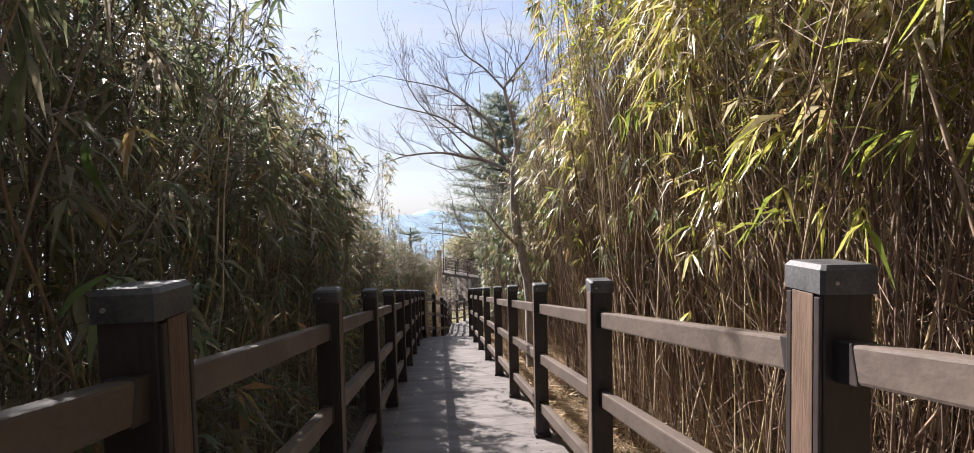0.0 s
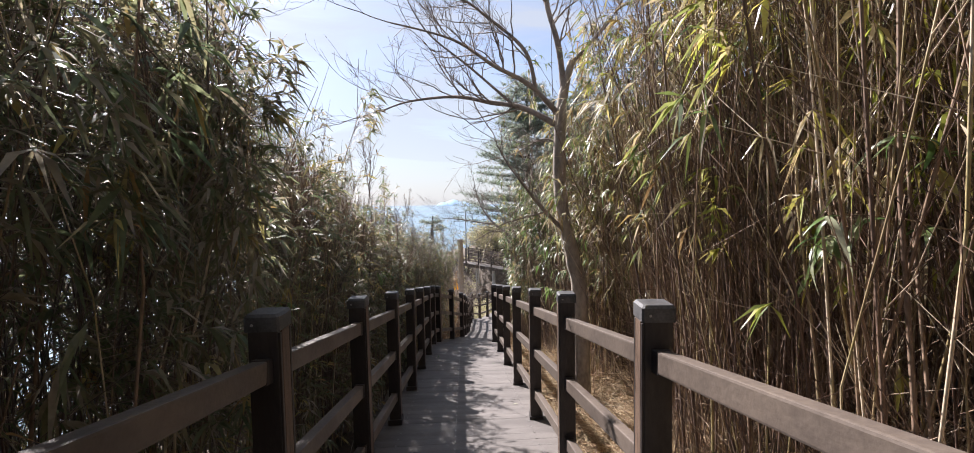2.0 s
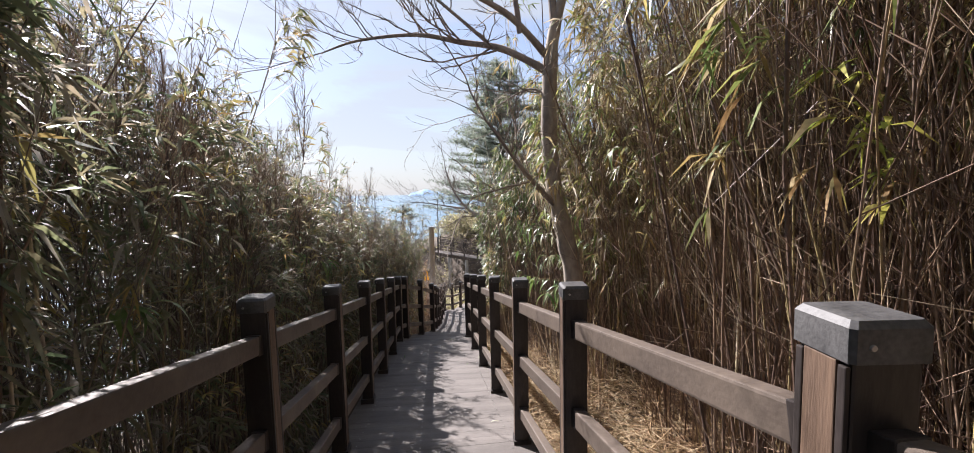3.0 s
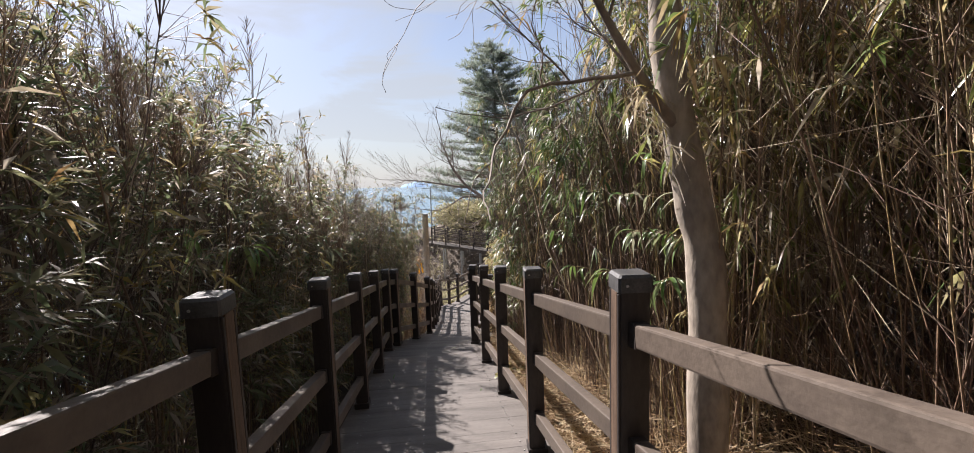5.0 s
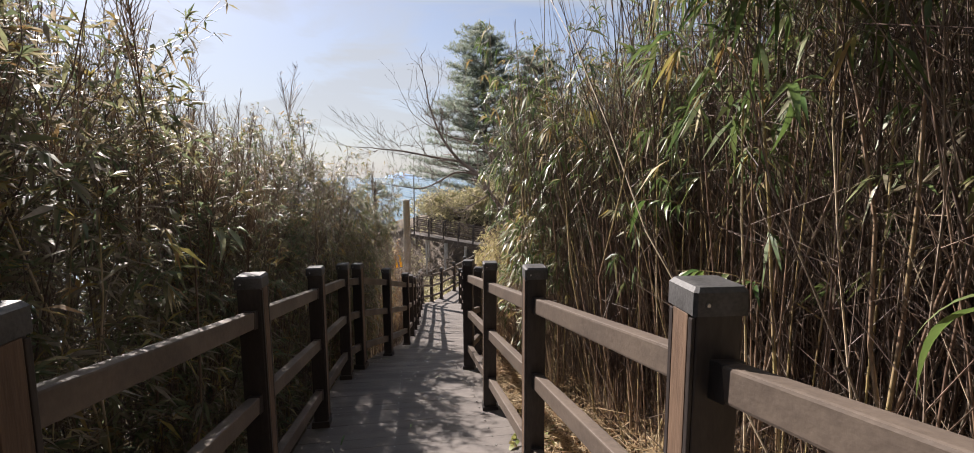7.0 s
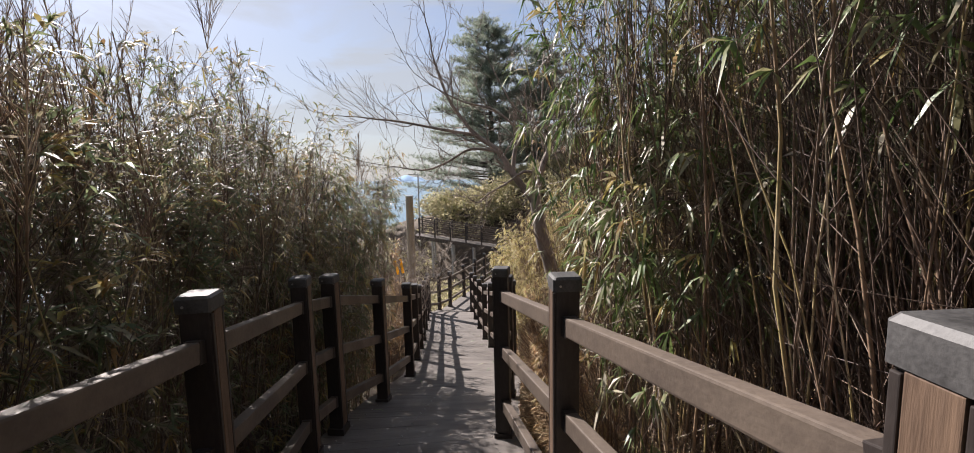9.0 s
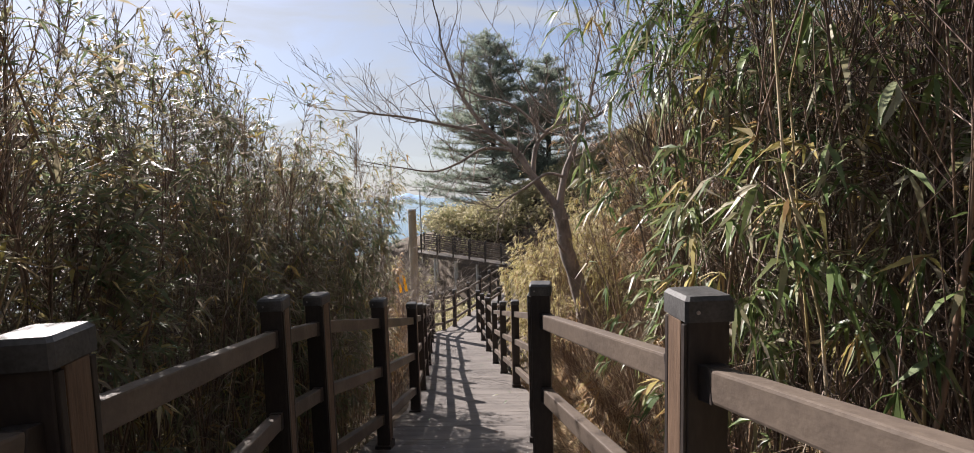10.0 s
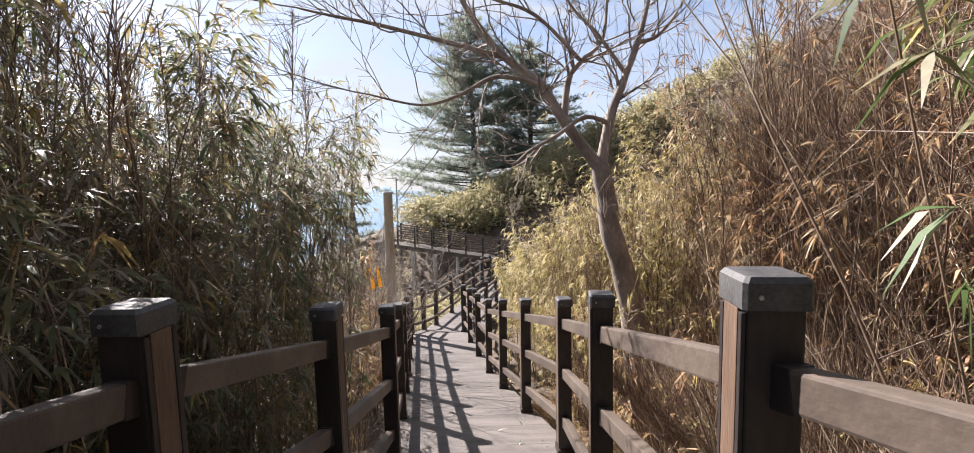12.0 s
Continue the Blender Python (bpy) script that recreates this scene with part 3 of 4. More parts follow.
    v, t = tubes(np.stack([at, tip], 1), np.tile([[0.0018, 0.001]], (spray_n, 1)), 3)
    mesh_np("twig_mass", v, t, mat_culm or M_CULM, grove, kind="stuff")
    dead = rng.uniform(0, 1, spray_n) < dry_leaf
    for sel, mt, nm in ((~dead, mat, "foliage"), (dead, M_DRYLEAF, "withered_foliage")):
        if sel.sum():
            v, t = sprays(tip[sel], way[sel] + np.array([0, 0, -0.25]), per, leaf, rng, droop, fine=False)
            mesh_np(nm, v, t, mt, grove, kind="stuff")
    if dry:
        k = rng.integers(0, culms, dry)
        f = rng.uniform(0.02, 0.85, dry)
        at = along(k, f)
        way = unit(np.stack([rng.normal(-side * 0.2, 0.5, dry), rng.normal(0, 0.6, dry), rng.normal(0.95, 0.35, dry)], 1))
        L = rng.uniform(0.15, 0.65, dry)[:, None]
        tip = at + way * L
        lim = right_x(tip[:, 1]) + 0.1 if side > 0 else left_x(tip[:, 1]) - 0.1
        tip[:, 0] = np.maximum(tip[:, 0], lim) if side > 0 else np.minimum(tip[:, 0], lim)
        v, t = tubes(np.stack([at, tip], 1), np.tile([[0.0021, 0.0009]], (dry, 1)), 3)
        mesh_np("dry_brush", v, t, mat_culm or M_DRY, grove, kind="stuff")
    if plume:
        # bare feathery tips that stand above the leaves
        k = rng.integers(0, culms, plume)
        foot_p, L = pts[k, 6], rng.uniform(0.35, 0.95, plume)
        w = unit(np.stack([rng.normal(0, 0.1, plume), rng.normal(0, 0.12, plume), np.ones(plume)], 1))
        top = foot_p + w * L[:, None]
        v1 = tubes(np.stack([foot_p, (foot_p + top) / 2 + rng.normal(0, 0.01, (plume, 3)), top], 1), np.tile([[0.004, 0.003, 0.001]], (plume, 1)), 3)
        m = 36
        g = rng.uniform(0.1, 0.95, (plume, m, 1))
        a = (foot_p[:, None] * (1 - g) + top[:, None] * g).reshape(-1, 3)
        d = unit(np.stack([rng.normal(0, 0.45, plume * m), rng.normal(0, 0.45, plume * m), np.full(plume * m, 1.0)], 1)) * (rng.uniform(0.1, 0.32, (plume * m, 1)) * (1.15 - g.reshape(-1, 1)))
        v2 = tubes(np.stack([a, a + d], 1), np.tile([[0.002, 0.001]], (plume * m, 1)), 3)
        v, t = join(v1, v2)
        mesh_np("plume_mass", v, t, M_DRY, grove, kind="stuff")
    return grove


def h_right(y):
    return np.interp(y, [-3, 3, 6, 9, 11, 12.5], [4.8, 4.8, 4.4, 3.6, 3.4, 3.2])


def h_left(y):
    return np.interp(y, [-3, 3, 5, 8, 11, 13, 14.6], [4.4, 4.4, 4.4, 3.9, 3.2, 3.1, 3.2])


B = "dense yellow-green bamboo with brown stems climbing the bank"
N = "dense brown bamboo stems with few leaves"
thicket("bamboo_thicket", B, 11, 1, -3.0, 1.5, 950, h_right, 2.6, 9000, 0.13, M_LEAF_Y, 0.32, 9000, dry_leaf=0.12, droop=0.7, single=120)
thicket("bamboo_thicket", B, 12, 1, 1.5, 4.0, 720, h_right, 2.6, 7000, 0.12, M_LEAF_Y, 0.38, 10000, dry_leaf=0.16, droop=0.7)
thicket("bamboo_thicket", N, 13, 1, 4.0, 6.3, 700, h_right, 2.6, 3800, 0.115, M_LEAF_R, 0.45, 13000, dry_leaf=0.3, gaps=((4.9, 6.3, 0.4),), single=50, droop=0.7)
thicket("bamboo_thicket", B, 17, 1, 6.3, 7.6, 360, h_right, 2.6, 4200, 0.115, M_LEAF_R, 0.24, 7000, dry_leaf=0.25, gaps=((6.3, 7.0, 0.75), (7.0, 7.7, 0.3)), single=40, droop=0.7)
# the next two stretches carry their shade in darkened leaf and stem colours
thicket("bamboo_thicket", N, 14, 1, 7.6, 10.3, 1000, h_right, 2.6, 3600, 0.11, M_LEAF_SHADE, 0.48, 12000, dry_leaf=0.12, single=90, gaps=((7.6, 10.3, 0.3),), droop=0.7, mat_culm=M_CULM_SHADE)
thicket("bamboo_thicket", B, 18, 1, 10.3, 11.5, 400, h_right, 2.6, 3600, 0.105, M_LEAF_SHADE, 0.26, 6000, dry_leaf=0.1, arch=0.2, single=40, droop=0.7, mat_culm=M_CULM_SHADE)
D = "tall shaded bamboo with drooping dark green leaves"
thicket("bamboo_thicket", D, 21, -1, -3.0, 1.5, 700, h_left, 2.6, 12000, 0.135, M_LEAF_L, 0.08, 2500, dry_leaf=0.06, front=2.3, near=0.62, droop=0.7, mat_culm=M_CULM_SHADE)
thicket("bamboo_thicket", D, 22, -1, 1.5, 5.0, 700, h_left, 2.6, 12500, 0.125, M_LEAF_L, 0.08, 2500, dry_leaf=0.08, front=1.9, plume=60, near=0.62, clump=0.12, droop=0.6, rise=0.45, mat_culm=M_CULM_SHADE)
thicket("bamboo_thicket", D, 23, -1, 5.0, 9.0, 800, h_left, 2.6, 15000, 0.108, M_LEAF_L, 0.06, 5000, dry_leaf=0.14, front=1.25, plume=330, near=0.62, clump=0.24, rise=0.85, droop=0.4, mat_culm=M_CULM_SHADE)
thicket("bamboo_thicket", D, 24, -1, 9.0, 11.2, 480, h_left, 2.4, 10000, 0.102, M_LEAF_L, 0.06, 3000, dry_leaf=0.16, front=1.0, plume=220, near=0.62, clump=0.24, rise=0.85, droop=0.4, mat_culm=M_CULM_SHADE)
thicket("bamboo_thicket", D, 27, -1, 11.2, 13.0, 400, h_left, 2.2, 9000, 0.09, M_LEAF_L, 0.04, 2600, dry_leaf=0.14, front=1.9, plume=90, rise=0.6, droop=0.5, near=0.6, clump=0.1, lean_sd=0.09, mat_culm=M_CULM_SHADE)
thicket("bamboo_thicket", D, 25, -1, 13.0, 14.6, 420, h_left, 2.4, 11500, 0.095, M_LEAF_L, 0.04, 2600, dry_leaf=0.1, near=0.6, front=2.2, plume=20, arch=0.35, lean_sd=0.09, mat_culm=M_CULM_SHADE)
thicket("bamboo_thicket", "low straw-coloured reeds and dry stems on the seaward side", 26, -1, 14.5, 21.5, 620, lambda y: np.interp(y, [14.5, 16, 18, 21.5], [2.1, 1.7, 1.1, 0.8]), 2.6, 2600, 0.1, M_RUST, 0.1, 11000, near=0.4, plume=40)


def h_bank(y):
    return np.interp(y, [12.0, 14.0, 16, 17, 21, 24], [3.6, 3.4, 3.1, 2.8, 2.0, 1.5])


thicket("bamboo_thicket", "reddish-brown withered bamboo covering the sunny bank", 15, 1, 11.75, 14.4, 1150, h_bank, 3.6, 8000, 0.07, M_RUST, 0.1, 26000, near=0.42, gaps=((11.7, 14.4, 0.95),), plume=70, lean_sd=0.11, mat_culm=M_DRY)
thicket("bamboo_thicket", "low withered undergrowth between a bare tree and the railing", 29, 1, 11.6, 14.8, 320, lambda y: np.interp(y, [11.6, 14.8], [1.0, 0.75]), 0.9, 1500, 0.07, M_RUST, 0.1, 6000, near=0.34, dry_leaf=0.3, lean_sd=0.12, mat_culm=M_DRY, single=20, arch=0.0)
thicket("bamboo_thicket", "golden straw-coloured bamboo on the bank behind a bare tree", 19, 1, 14.4, 17.0, 700, h_bank, 4.0, 11000, 0.085, M_STRAW, 0.05, 5000, near=0.6, dry_leaf=0.25, front=1.5, arch=0.0)
thicket("bamboo_thicket", "straw-coloured low bamboo on the bank beside the steep ramp", 16, 1, 17.0, 24.0, 800, h_bank, 4.2, 14000, 0.11, M_STRAW, 0.05, 3000, near=0.5, dry_leaf=0.2, gaps=((18.5, 24.0, 1.05),), arch=0.0, front=1.6)


def leaf_mesh(length, width, droop, seed):
    """One long bamboo leaf with a folded midrib, bent down, tapering to a point."""
    rng = random.Random(seed)
    bm = bmesh.new()
    rows = []
    n = 8
    for k in range(n + 1):
        f = k / n
        w = width * 0.5 * (math.sin(math.pi * min(1, f * 1.0 + 0.06)) ** 0.8 * (1 - 0.35 * f) if k < n else 0.02)
        c = Vector((length * f * (1 - 0.25 * droop * f), 0, 0.06 * length * math.sin(math.pi * f) - droop * length * f * f * 0.6))
        tw = 0.35 * f * rng.uniform(-1, 1)
        rows.append([bm.verts.new(c + Vector((0, s * w, abs(s) * w * 0.35 + s * tw * w))) for s in (-1, 0, 1)])
    for p, q in zip(rows, rows[1:]):
        for k in range(2):
            bm.faces.new((p[k], q[k], q[k + 1], p[k + 1]))
    for f in bm.faces:
        f.smooth = True
    me = bpy.data.meshes.new("leaf")
    bm.to_mesh(me)
    bm.free()
    me.materials.append(M_LEAF_ONE)
    return me


LEAVES = [leaf_mesh(L, w, d, k) for k, (L, w, d) in enumerate(((0.2, 0.03, 0.5), (0.24, 0.032, 0.9), (0.17, 0.026, 0.3), (0.22, 0.03, 1.3), (0.14, 0.022, 0.7)))]


def bamboo_branch(at, turn, seed, count=10, size=1.0, label="leafy bamboo branch with long hanging green and yellow leaves"):
    """A branch that reaches out of the thicket, each of its leaves by itself. turn: degrees of its heading."""
    rng = random.Random(seed)
    p = Vector(at)
    br = thing("bamboo_branch", Matrix.Translation(p), label, "bamboo branch", group="bamboo branches beside the walk")
    h = Vector((math.cos(radians(turn)), math.sin(radians(turn)), 0))
    pts = [h * (-0.45 + 0.13 * k) * size + Vector((0, 0, (-0.22 + 0.1 * k - 0.012 * k * k) * size)) for k in range(6)]
    limbs_mesh("twig", [(pts, [0.004, 0.0035, 0.003, 0.0025, 0.002, 0.0012])], M_CULM_ONE, br, 5)
    for k in range(count):
        f = rng.uniform(1.5, 4.99)
        c = pts[int(f)].lerp(pts[int(f) + 1], f % 1)
        o = new("leaf", rng.choice(LEAVES))
        o.parent = br
        a = radians(turn + rng.uniform(-95, 95))
        o.matrix_basis = Matrix.Translation(c) @ Euler((rng.uniform(-0.5, 0.5), rng.uniform(-0.15, 0.9), a)).to_matrix().to_4x4() @ Matrix.Scale(size * rng.uniform(0.75, 1.2), 4)
    return br


# dry stems and leaves lying on the bank
rng = np.random.default_rng(5)
n = 38000
y = rng.uniform(-2.5, 16, n)
x = right_x(y) + 0.12 + rng.uniform(0, 1, n) ** 1.5 * 1.6
c = np.stack([x, y, ground_z(x, y) + rng.uniform(0, 1, n) ** 2 * 0.3], 1)
a = rng.uniform(0, math.pi, n)
L = rng.uniform(0.06, 0.32, n)
d = np.stack([np.cos(a) * L, np.sin(a) * L, rng.normal(0, 0.25, n) * L], 1)
p = np.stack([c - d, c + d], 1)
lim = right_x(p[..., 1]) + 0.1
p[..., 0] = np.maximum(p[..., 0], lim)
v, t = tubes(p, np.tile([[0.0036, 0.0018]], (n, 1)), 3)
litter = mesh_np("bamboo_litter", v, t, M_LITTER)
tagged(litter, "dry broken bamboo stems and straw lying on the bank", "litter", kind="stuff")

# ---- trees ----


def grow(start, way, length, radius, depth, rng, out, spread=0.95, up=0.03, shrink=0.74, kids=(1, 4)):
    """A crooked limb with its branches, as (points, radii) rows of six."""
    pts = [Vector(start)]
    w = Vector(way).normalized()
    for _ in range(5):
        w = (w + Vector((rng.normal(0, 0.17), rng.normal(0, 0.17), rng.normal(up, 0.13)))).normalized()
        pts.append(pts[-1] + w * length / 5)
    tip = radius * (0.58 if depth else 0.3)
    out.append((pts, [radius + (tip - radius) * k / 5 for k in range(6)]))
    if depth <= 0:
        return
    for _ in range(rng.integers(*kids)):
        f = rng.uniform(0.25, 0.95)
        k = min(4, int(f * 5))
        p = pts[k].lerp(pts[k + 1], f * 5 - k)
        q = Vector((rng.normal(), rng.normal(), rng.normal() * 0.55 + up))
        q = (q - w * q.dot(w)).normalized()
        grow(p, (w + q * spread).normalized(), length * shrink * rng.uniform(0.6, 1.1), (radius * (1 - f) + tip * f) * 0.62, depth - 1, rng, out, spread, up, shrink, kids)
    grow(pts[-1], w, length * shrink, tip, depth - 1, rng, out, spread, up, shrink, kids)


def limbs_mesh(name, rows, mat, parent, sides=6):
    P = np.array([[tuple(p) for p in r[0]] for r in rows])
    v, t = tubes(P, np.array([r[1] for r in rows]), sides)
    return mesh_np(name, v, t, mat, parent)


def trunk_mesh(name, pts, radii, mat, parent, sides=12):
    """A smooth trunk through a few points."""
    P = [Vector(p) for p in pts]
    q, r = [], []
    for k in range(len(P) - 1):
        a, b, c, d = P[max(0, k - 1)], P[k], P[k + 1], P[min(len(P) - 1, k + 2)]
        for f in np.linspace(0, 1, 6, endpoint=False):
            q.append(0.5 * (2 * b + (c - a) * f + (2 * a - 5 * b + 4 * c - d) * f * f + (3 * b - a - 3 * c + d) * f ** 3))
            r.append((radii[k] * (1 - f) + radii[k + 1] * f) * (1 + 0.05 * math.sin(7.3 * (k + f))))
    q.append(P[-1])
    r.append(radii[-1])
    v, t = tubes(np.array([[tuple(p) for p in q]]), np.array([r]), sides)
    return mesh_np(name, v, t, mat, parent)


def bare_tree(label, trunk, radii, limbs, seed, bark=None, shoots=9, reach=0.55, depth=2):
    """A leafless tree: a crooked trunk, and limbs as (points, radius at the start and at the end), thick with side twigs."""
    rng = np.random.default_rng(seed)
    tree = thing("bare_tree", Matrix(), label, "tree")
    trunk_mesh("trunk", trunk, radii, bark or M_BARK, tree)
    twigs = []
    for pts, r0, r1 in limbs:
        P = [Vector(p) for p in pts]
        n = len(P)
        trunk_mesh("limb", pts, [r0 + (r1 - r0) * k / (n - 1) for k in range(n)], M_LIMB, tree, 7)
        total = sum((q - p).length for p, q in zip(P, P[1:]))
        for _ in range(max(3, round(shoots * total))):
            f = rng.uniform(0.18, 1.0) * (n - 1)
            k = min(n - 2, int(f))
            along = (P[k + 1] - P[k]).normalized()
            side = Vector((rng.normal(), rng.normal(), rng.normal() * 0.8 + 0.35))
            side = (side - along * side.dot(along)).normalized()
            r = (r0 + (r1 - r0) * f / (n - 1))
            grow(P[k].lerp(P[k + 1], f - k), along * 0.75 + side * 0.8, reach * rng.uniform(0.5, 1.1), min(r * 0.5, 0.011), depth, rng, twigs, 0.75, 0.04, 0.68, (2, 4))
        grow(P[-1], P[-1] - P[-2], reach * 1.1, r1, depth, rng, twigs, 0.7, 0.03, 0.7, (2, 4))
    limbs_mesh("twig_mass", [(p, [max(v, 0.0016) for v in r]) for p, r in twigs], M_LIMB, tree, 3)["kind"] = "stuff"
    return tree


bare_tree("leafless grey-barked tree leaning beside the railing", [(0.75, 6.7, -0.95), (0.74, 6.7, -0.1), (0.72, 6.7, 0.5), (0.66, 6.7, 0.8), (0.6, 6.7, 1.08), (0.555, 6.7, 1.32), (0.53, 6.7, 1.65), (0.54, 6.7, 2.2), (0.58, 6.7, 2.5), (0.66, 6.7, 2.8)],
          [0.1, 0.083, 0.077, 0.076, 0.07, 0.067, 0.065, 0.06, 0.045, 0.032],
          [([(0.53, 6.7, 2.16), (0.17, 6.75, 2.36), (-0.18, 6.8, 2.44), (-0.54, 6.85, 2.52), (-1.03, 6.9, 2.5), (-1.36, 6.95, 2.42)], 0.034, 0.006),
           ([(0.53, 6.7, 2.27), (0.23, 6.62, 2.56), (-0.11, 6.5, 2.72), (-0.5, 6.4, 2.95), (-1.1, 6.3, 3.1)], 0.032, 0.006),
           ([(0.3, 6.65, 2.45), (0.2, 6.6, 2.87), (-0.17, 6.55, 3.2), (-0.46, 6.45, 3.36), (-1.1, 6.4, 3.5)], 0.024, 0.005),
           ([(0.58, 6.7, 2.5), (0.53, 6.72, 2.95), (0.42, 6.75, 3.4), (0.5, 6.78, 3.55), (0.74, 6.8, 3.85), (0.88, 6.85, 4.1)], 0.036, 0.008),
           ([(0.64, 6.7, 2.75), (0.95, 6.8, 3.1), (1.2, 6.9, 3.45), (1.3, 7.0, 3.9)], 0.028, 0.007),
           ([(0.44, 6.75, 3.38), (0.14, 6.65, 3.68), (-0.16, 6.6, 3.9), (-0.24, 6.5, 4.15)], 0.018, 0.006),
           ([(0.05, 6.77, 2.42), (-0.4, 6.9, 2.85), (-0.88, 7.05, 3.3), (-1.2, 7.2, 3.9)], 0.016, 0.005),
           ([(0.53, 6.7, 1.98), (0.36, 6.75, 2.04), (0.1, 6.85, 1.92)], 0.013, 0.005),
           ([(0.58, 6.68, 1.1), (0.43, 6.6, 1.24), (0.27, 6.5, 1.42), (0.1, 6.4, 1.64)], 0.028, 0.01)], 3)
bare_tree("leafless grey tree with a forked crown on the bank", [(0.58, 14.25, -2.3), (0.57, 14.24, -1.5), (0.46, 14.23, -0.93), (0.34, 14.23, -0.55), (0.31, 14.23, -0.31), (0.25, 14.23, -0.03)], [0.12, 0.105, 0.092, 0.084, 0.08, 0.07],
          [([(0.26, 14.23, -0.08), (-0.02, 14.25, 0.29), (-0.22, 14.27, 0.6), (-0.52, 14.29, 0.83), (-0.82, 14.3, 1.25), (-1.0, 14.32, 1.75)], 0.052, 0.012),
           ([(-0.5, 14.28, 0.8), (-0.85, 14.17, 0.85), (-1.39, 14.08, 0.95), (-1.7, 14.0, 0.98), (-1.9, 13.93, 1.0)], 0.022, 0.006),
           ([(-0.2, 14.26, 0.58), (-0.56, 14.12, 0.61), (-0.86, 14.0, 0.45), (-1.11, 13.86, 0.36), (-1.42, 13.73, 0.4)], 0.02, 0.006),
           ([(-0.03, 14.25, 0.3), (0.02, 14.3, 0.63), (0.15, 14.38, 0.8), (0.36, 14.46, 1.02), (0.42, 14.53, 1.6)], 0.032, 0.009),
           ([(0.14, 14.37, 0.8), (-0.25, 14.25, 1.1), (-0.66, 14.15, 1.2), (-1.05, 14.1, 1.4)], 0.018, 0.006),
           ([(0.26, 14.23, -0.05), (0.34, 14.25, 0.33), (0.44, 14.27, 0.58), (0.57, 14.29, 0.9), (0.66, 14.31, 1.2), (0.78, 14.33, 1.75)], 0.046, 0.01),
           ([(0.57, 14.29, 0.92), (0.78, 14.36, 1.0), (1.0, 14.43, 1.25), (1.2, 14.53, 1.6)], 0.02, 0.007),
           ([(0.47, 14.27, 0.68), (0.22, 14.2, 0.95), (-0.04, 14.1, 1.15), (-0.3, 14.0, 1.6)], 0.018, 0.006),
           ([(0.34, 14.24, 0.28), (0.11, 14.15, 0.32), (-0.14, 14.07, 0.17), (-0.35, 13.99, 0.06), (-0.5, 13.91, -0.04), (-0.67, 13.83, 0.08)], 0.02, 0.005),
           ([(0.34, 14.2, -0.6), (0.24, 14.05, -0.5), (0.17, 13.95, -0.4)], 0.012, 0.005)], 8, M_LIMB, shoots=8, reach=0.5)


def bare_shrub(x, y, size, seed):
    """A tangle of thin leafless branches from one foot."""
    rng = np.random.default_rng(seed)
    z = float(ground_z(x, y)) - 0.05
    limbs = []
    for k in range(7):
        a, o = k * 0.9 + rng.uniform(-0.3, 0.3), rng.uniform(0.35, 0.8) * size
        w = Vector((math.cos(a), math.sin(a), 0))
        limbs.append(([tuple(Vector((x, y, z + 0.12 + 0.04 * k)) + w * o * f + Vector((0, 0, size * rng.uniform(0.85, 1.15) * f ** 0.8))) for f in (0.0, 0.35, 0.7, 1.0)], 0.02, 0.006))
    return bare_tree("leafless shrub with tangled brown-grey branches", [(x, y, z), (x + 0.02, y, z + 0.2), (x, y + 0.02, z + 0.45)], [0.05, 0.042, 0.03], limbs, seed, M_LIMB, 7, 0.42 * size, 2)


for k, (x, y, size) in enumerate(((-2.2, 16.9, 1.7), (-2.9, 19.0, 1.9), (-2.55, 18.0, 1.3), (-3.6, 20.6, 1.9), (-2.75, 21.2, 1.4), (-3.3, 17.4, 1.8))):
    bare_shrub(x, y, size, 21 + k)


# branches that stand out from the thickets
for k, (x, y, z) in enumerate(((1.35, 1.18, 2.23), (1.34, 1.31, 2.3), (1.29, 1.69, 1.88), (1.37, 1.07, 1.97), (1.14, 2.97, 1.97), (1.15, 2.9, 1.64), (1.06, 3.68, 1.29), (1.08, 3.5, 1.36), (1.08, 3.4, 1.58), (0.63, 7.22, 0.64),
                               (0.67, 6.95, 1.03), (0.62, 7.37, 0.61), (0.67, 7.0, 0.83), (0.45, 8.78, 0.46), (0.53, 8.09, 0.83), (0.23, 10.59, 0.56), (0.27, 10.32, 0.36), (0.25, 10.47, -0.06),
                               (0.16, 11.3, 0.05), (0.3, 10.2, 0.75), (0.5, 8.4, 0.2), (0.98, 4.3, 2.2), (1.2, 2.3, 2.5))):
    bamboo_branch((x + 0.06, y, z), 195 + 37 * math.sin(k * 2.4), 100 + k, 9 + k % 4, 0.82)
for k, (x, y, z) in enumerate(((0.58, 7.45, 0.36), (0.62, 7.28, 0.28), (0.66, 7.15, 0.62), (0.63, 7.35, 0.82), (0.68, 7.05, 0.4), (0.25, 10.7, 0.3), (0.22, 10.95, 0.05), (0.27, 10.6, 0.62), (0.9, 5.9, 1.5))):
    bamboo_branch((x + 0.04, y, z), 190 + 45 * math.sin(k * 2.1), 180 + k, 12, 0.85, "leafy bamboo branch with drooping pale green leaves")
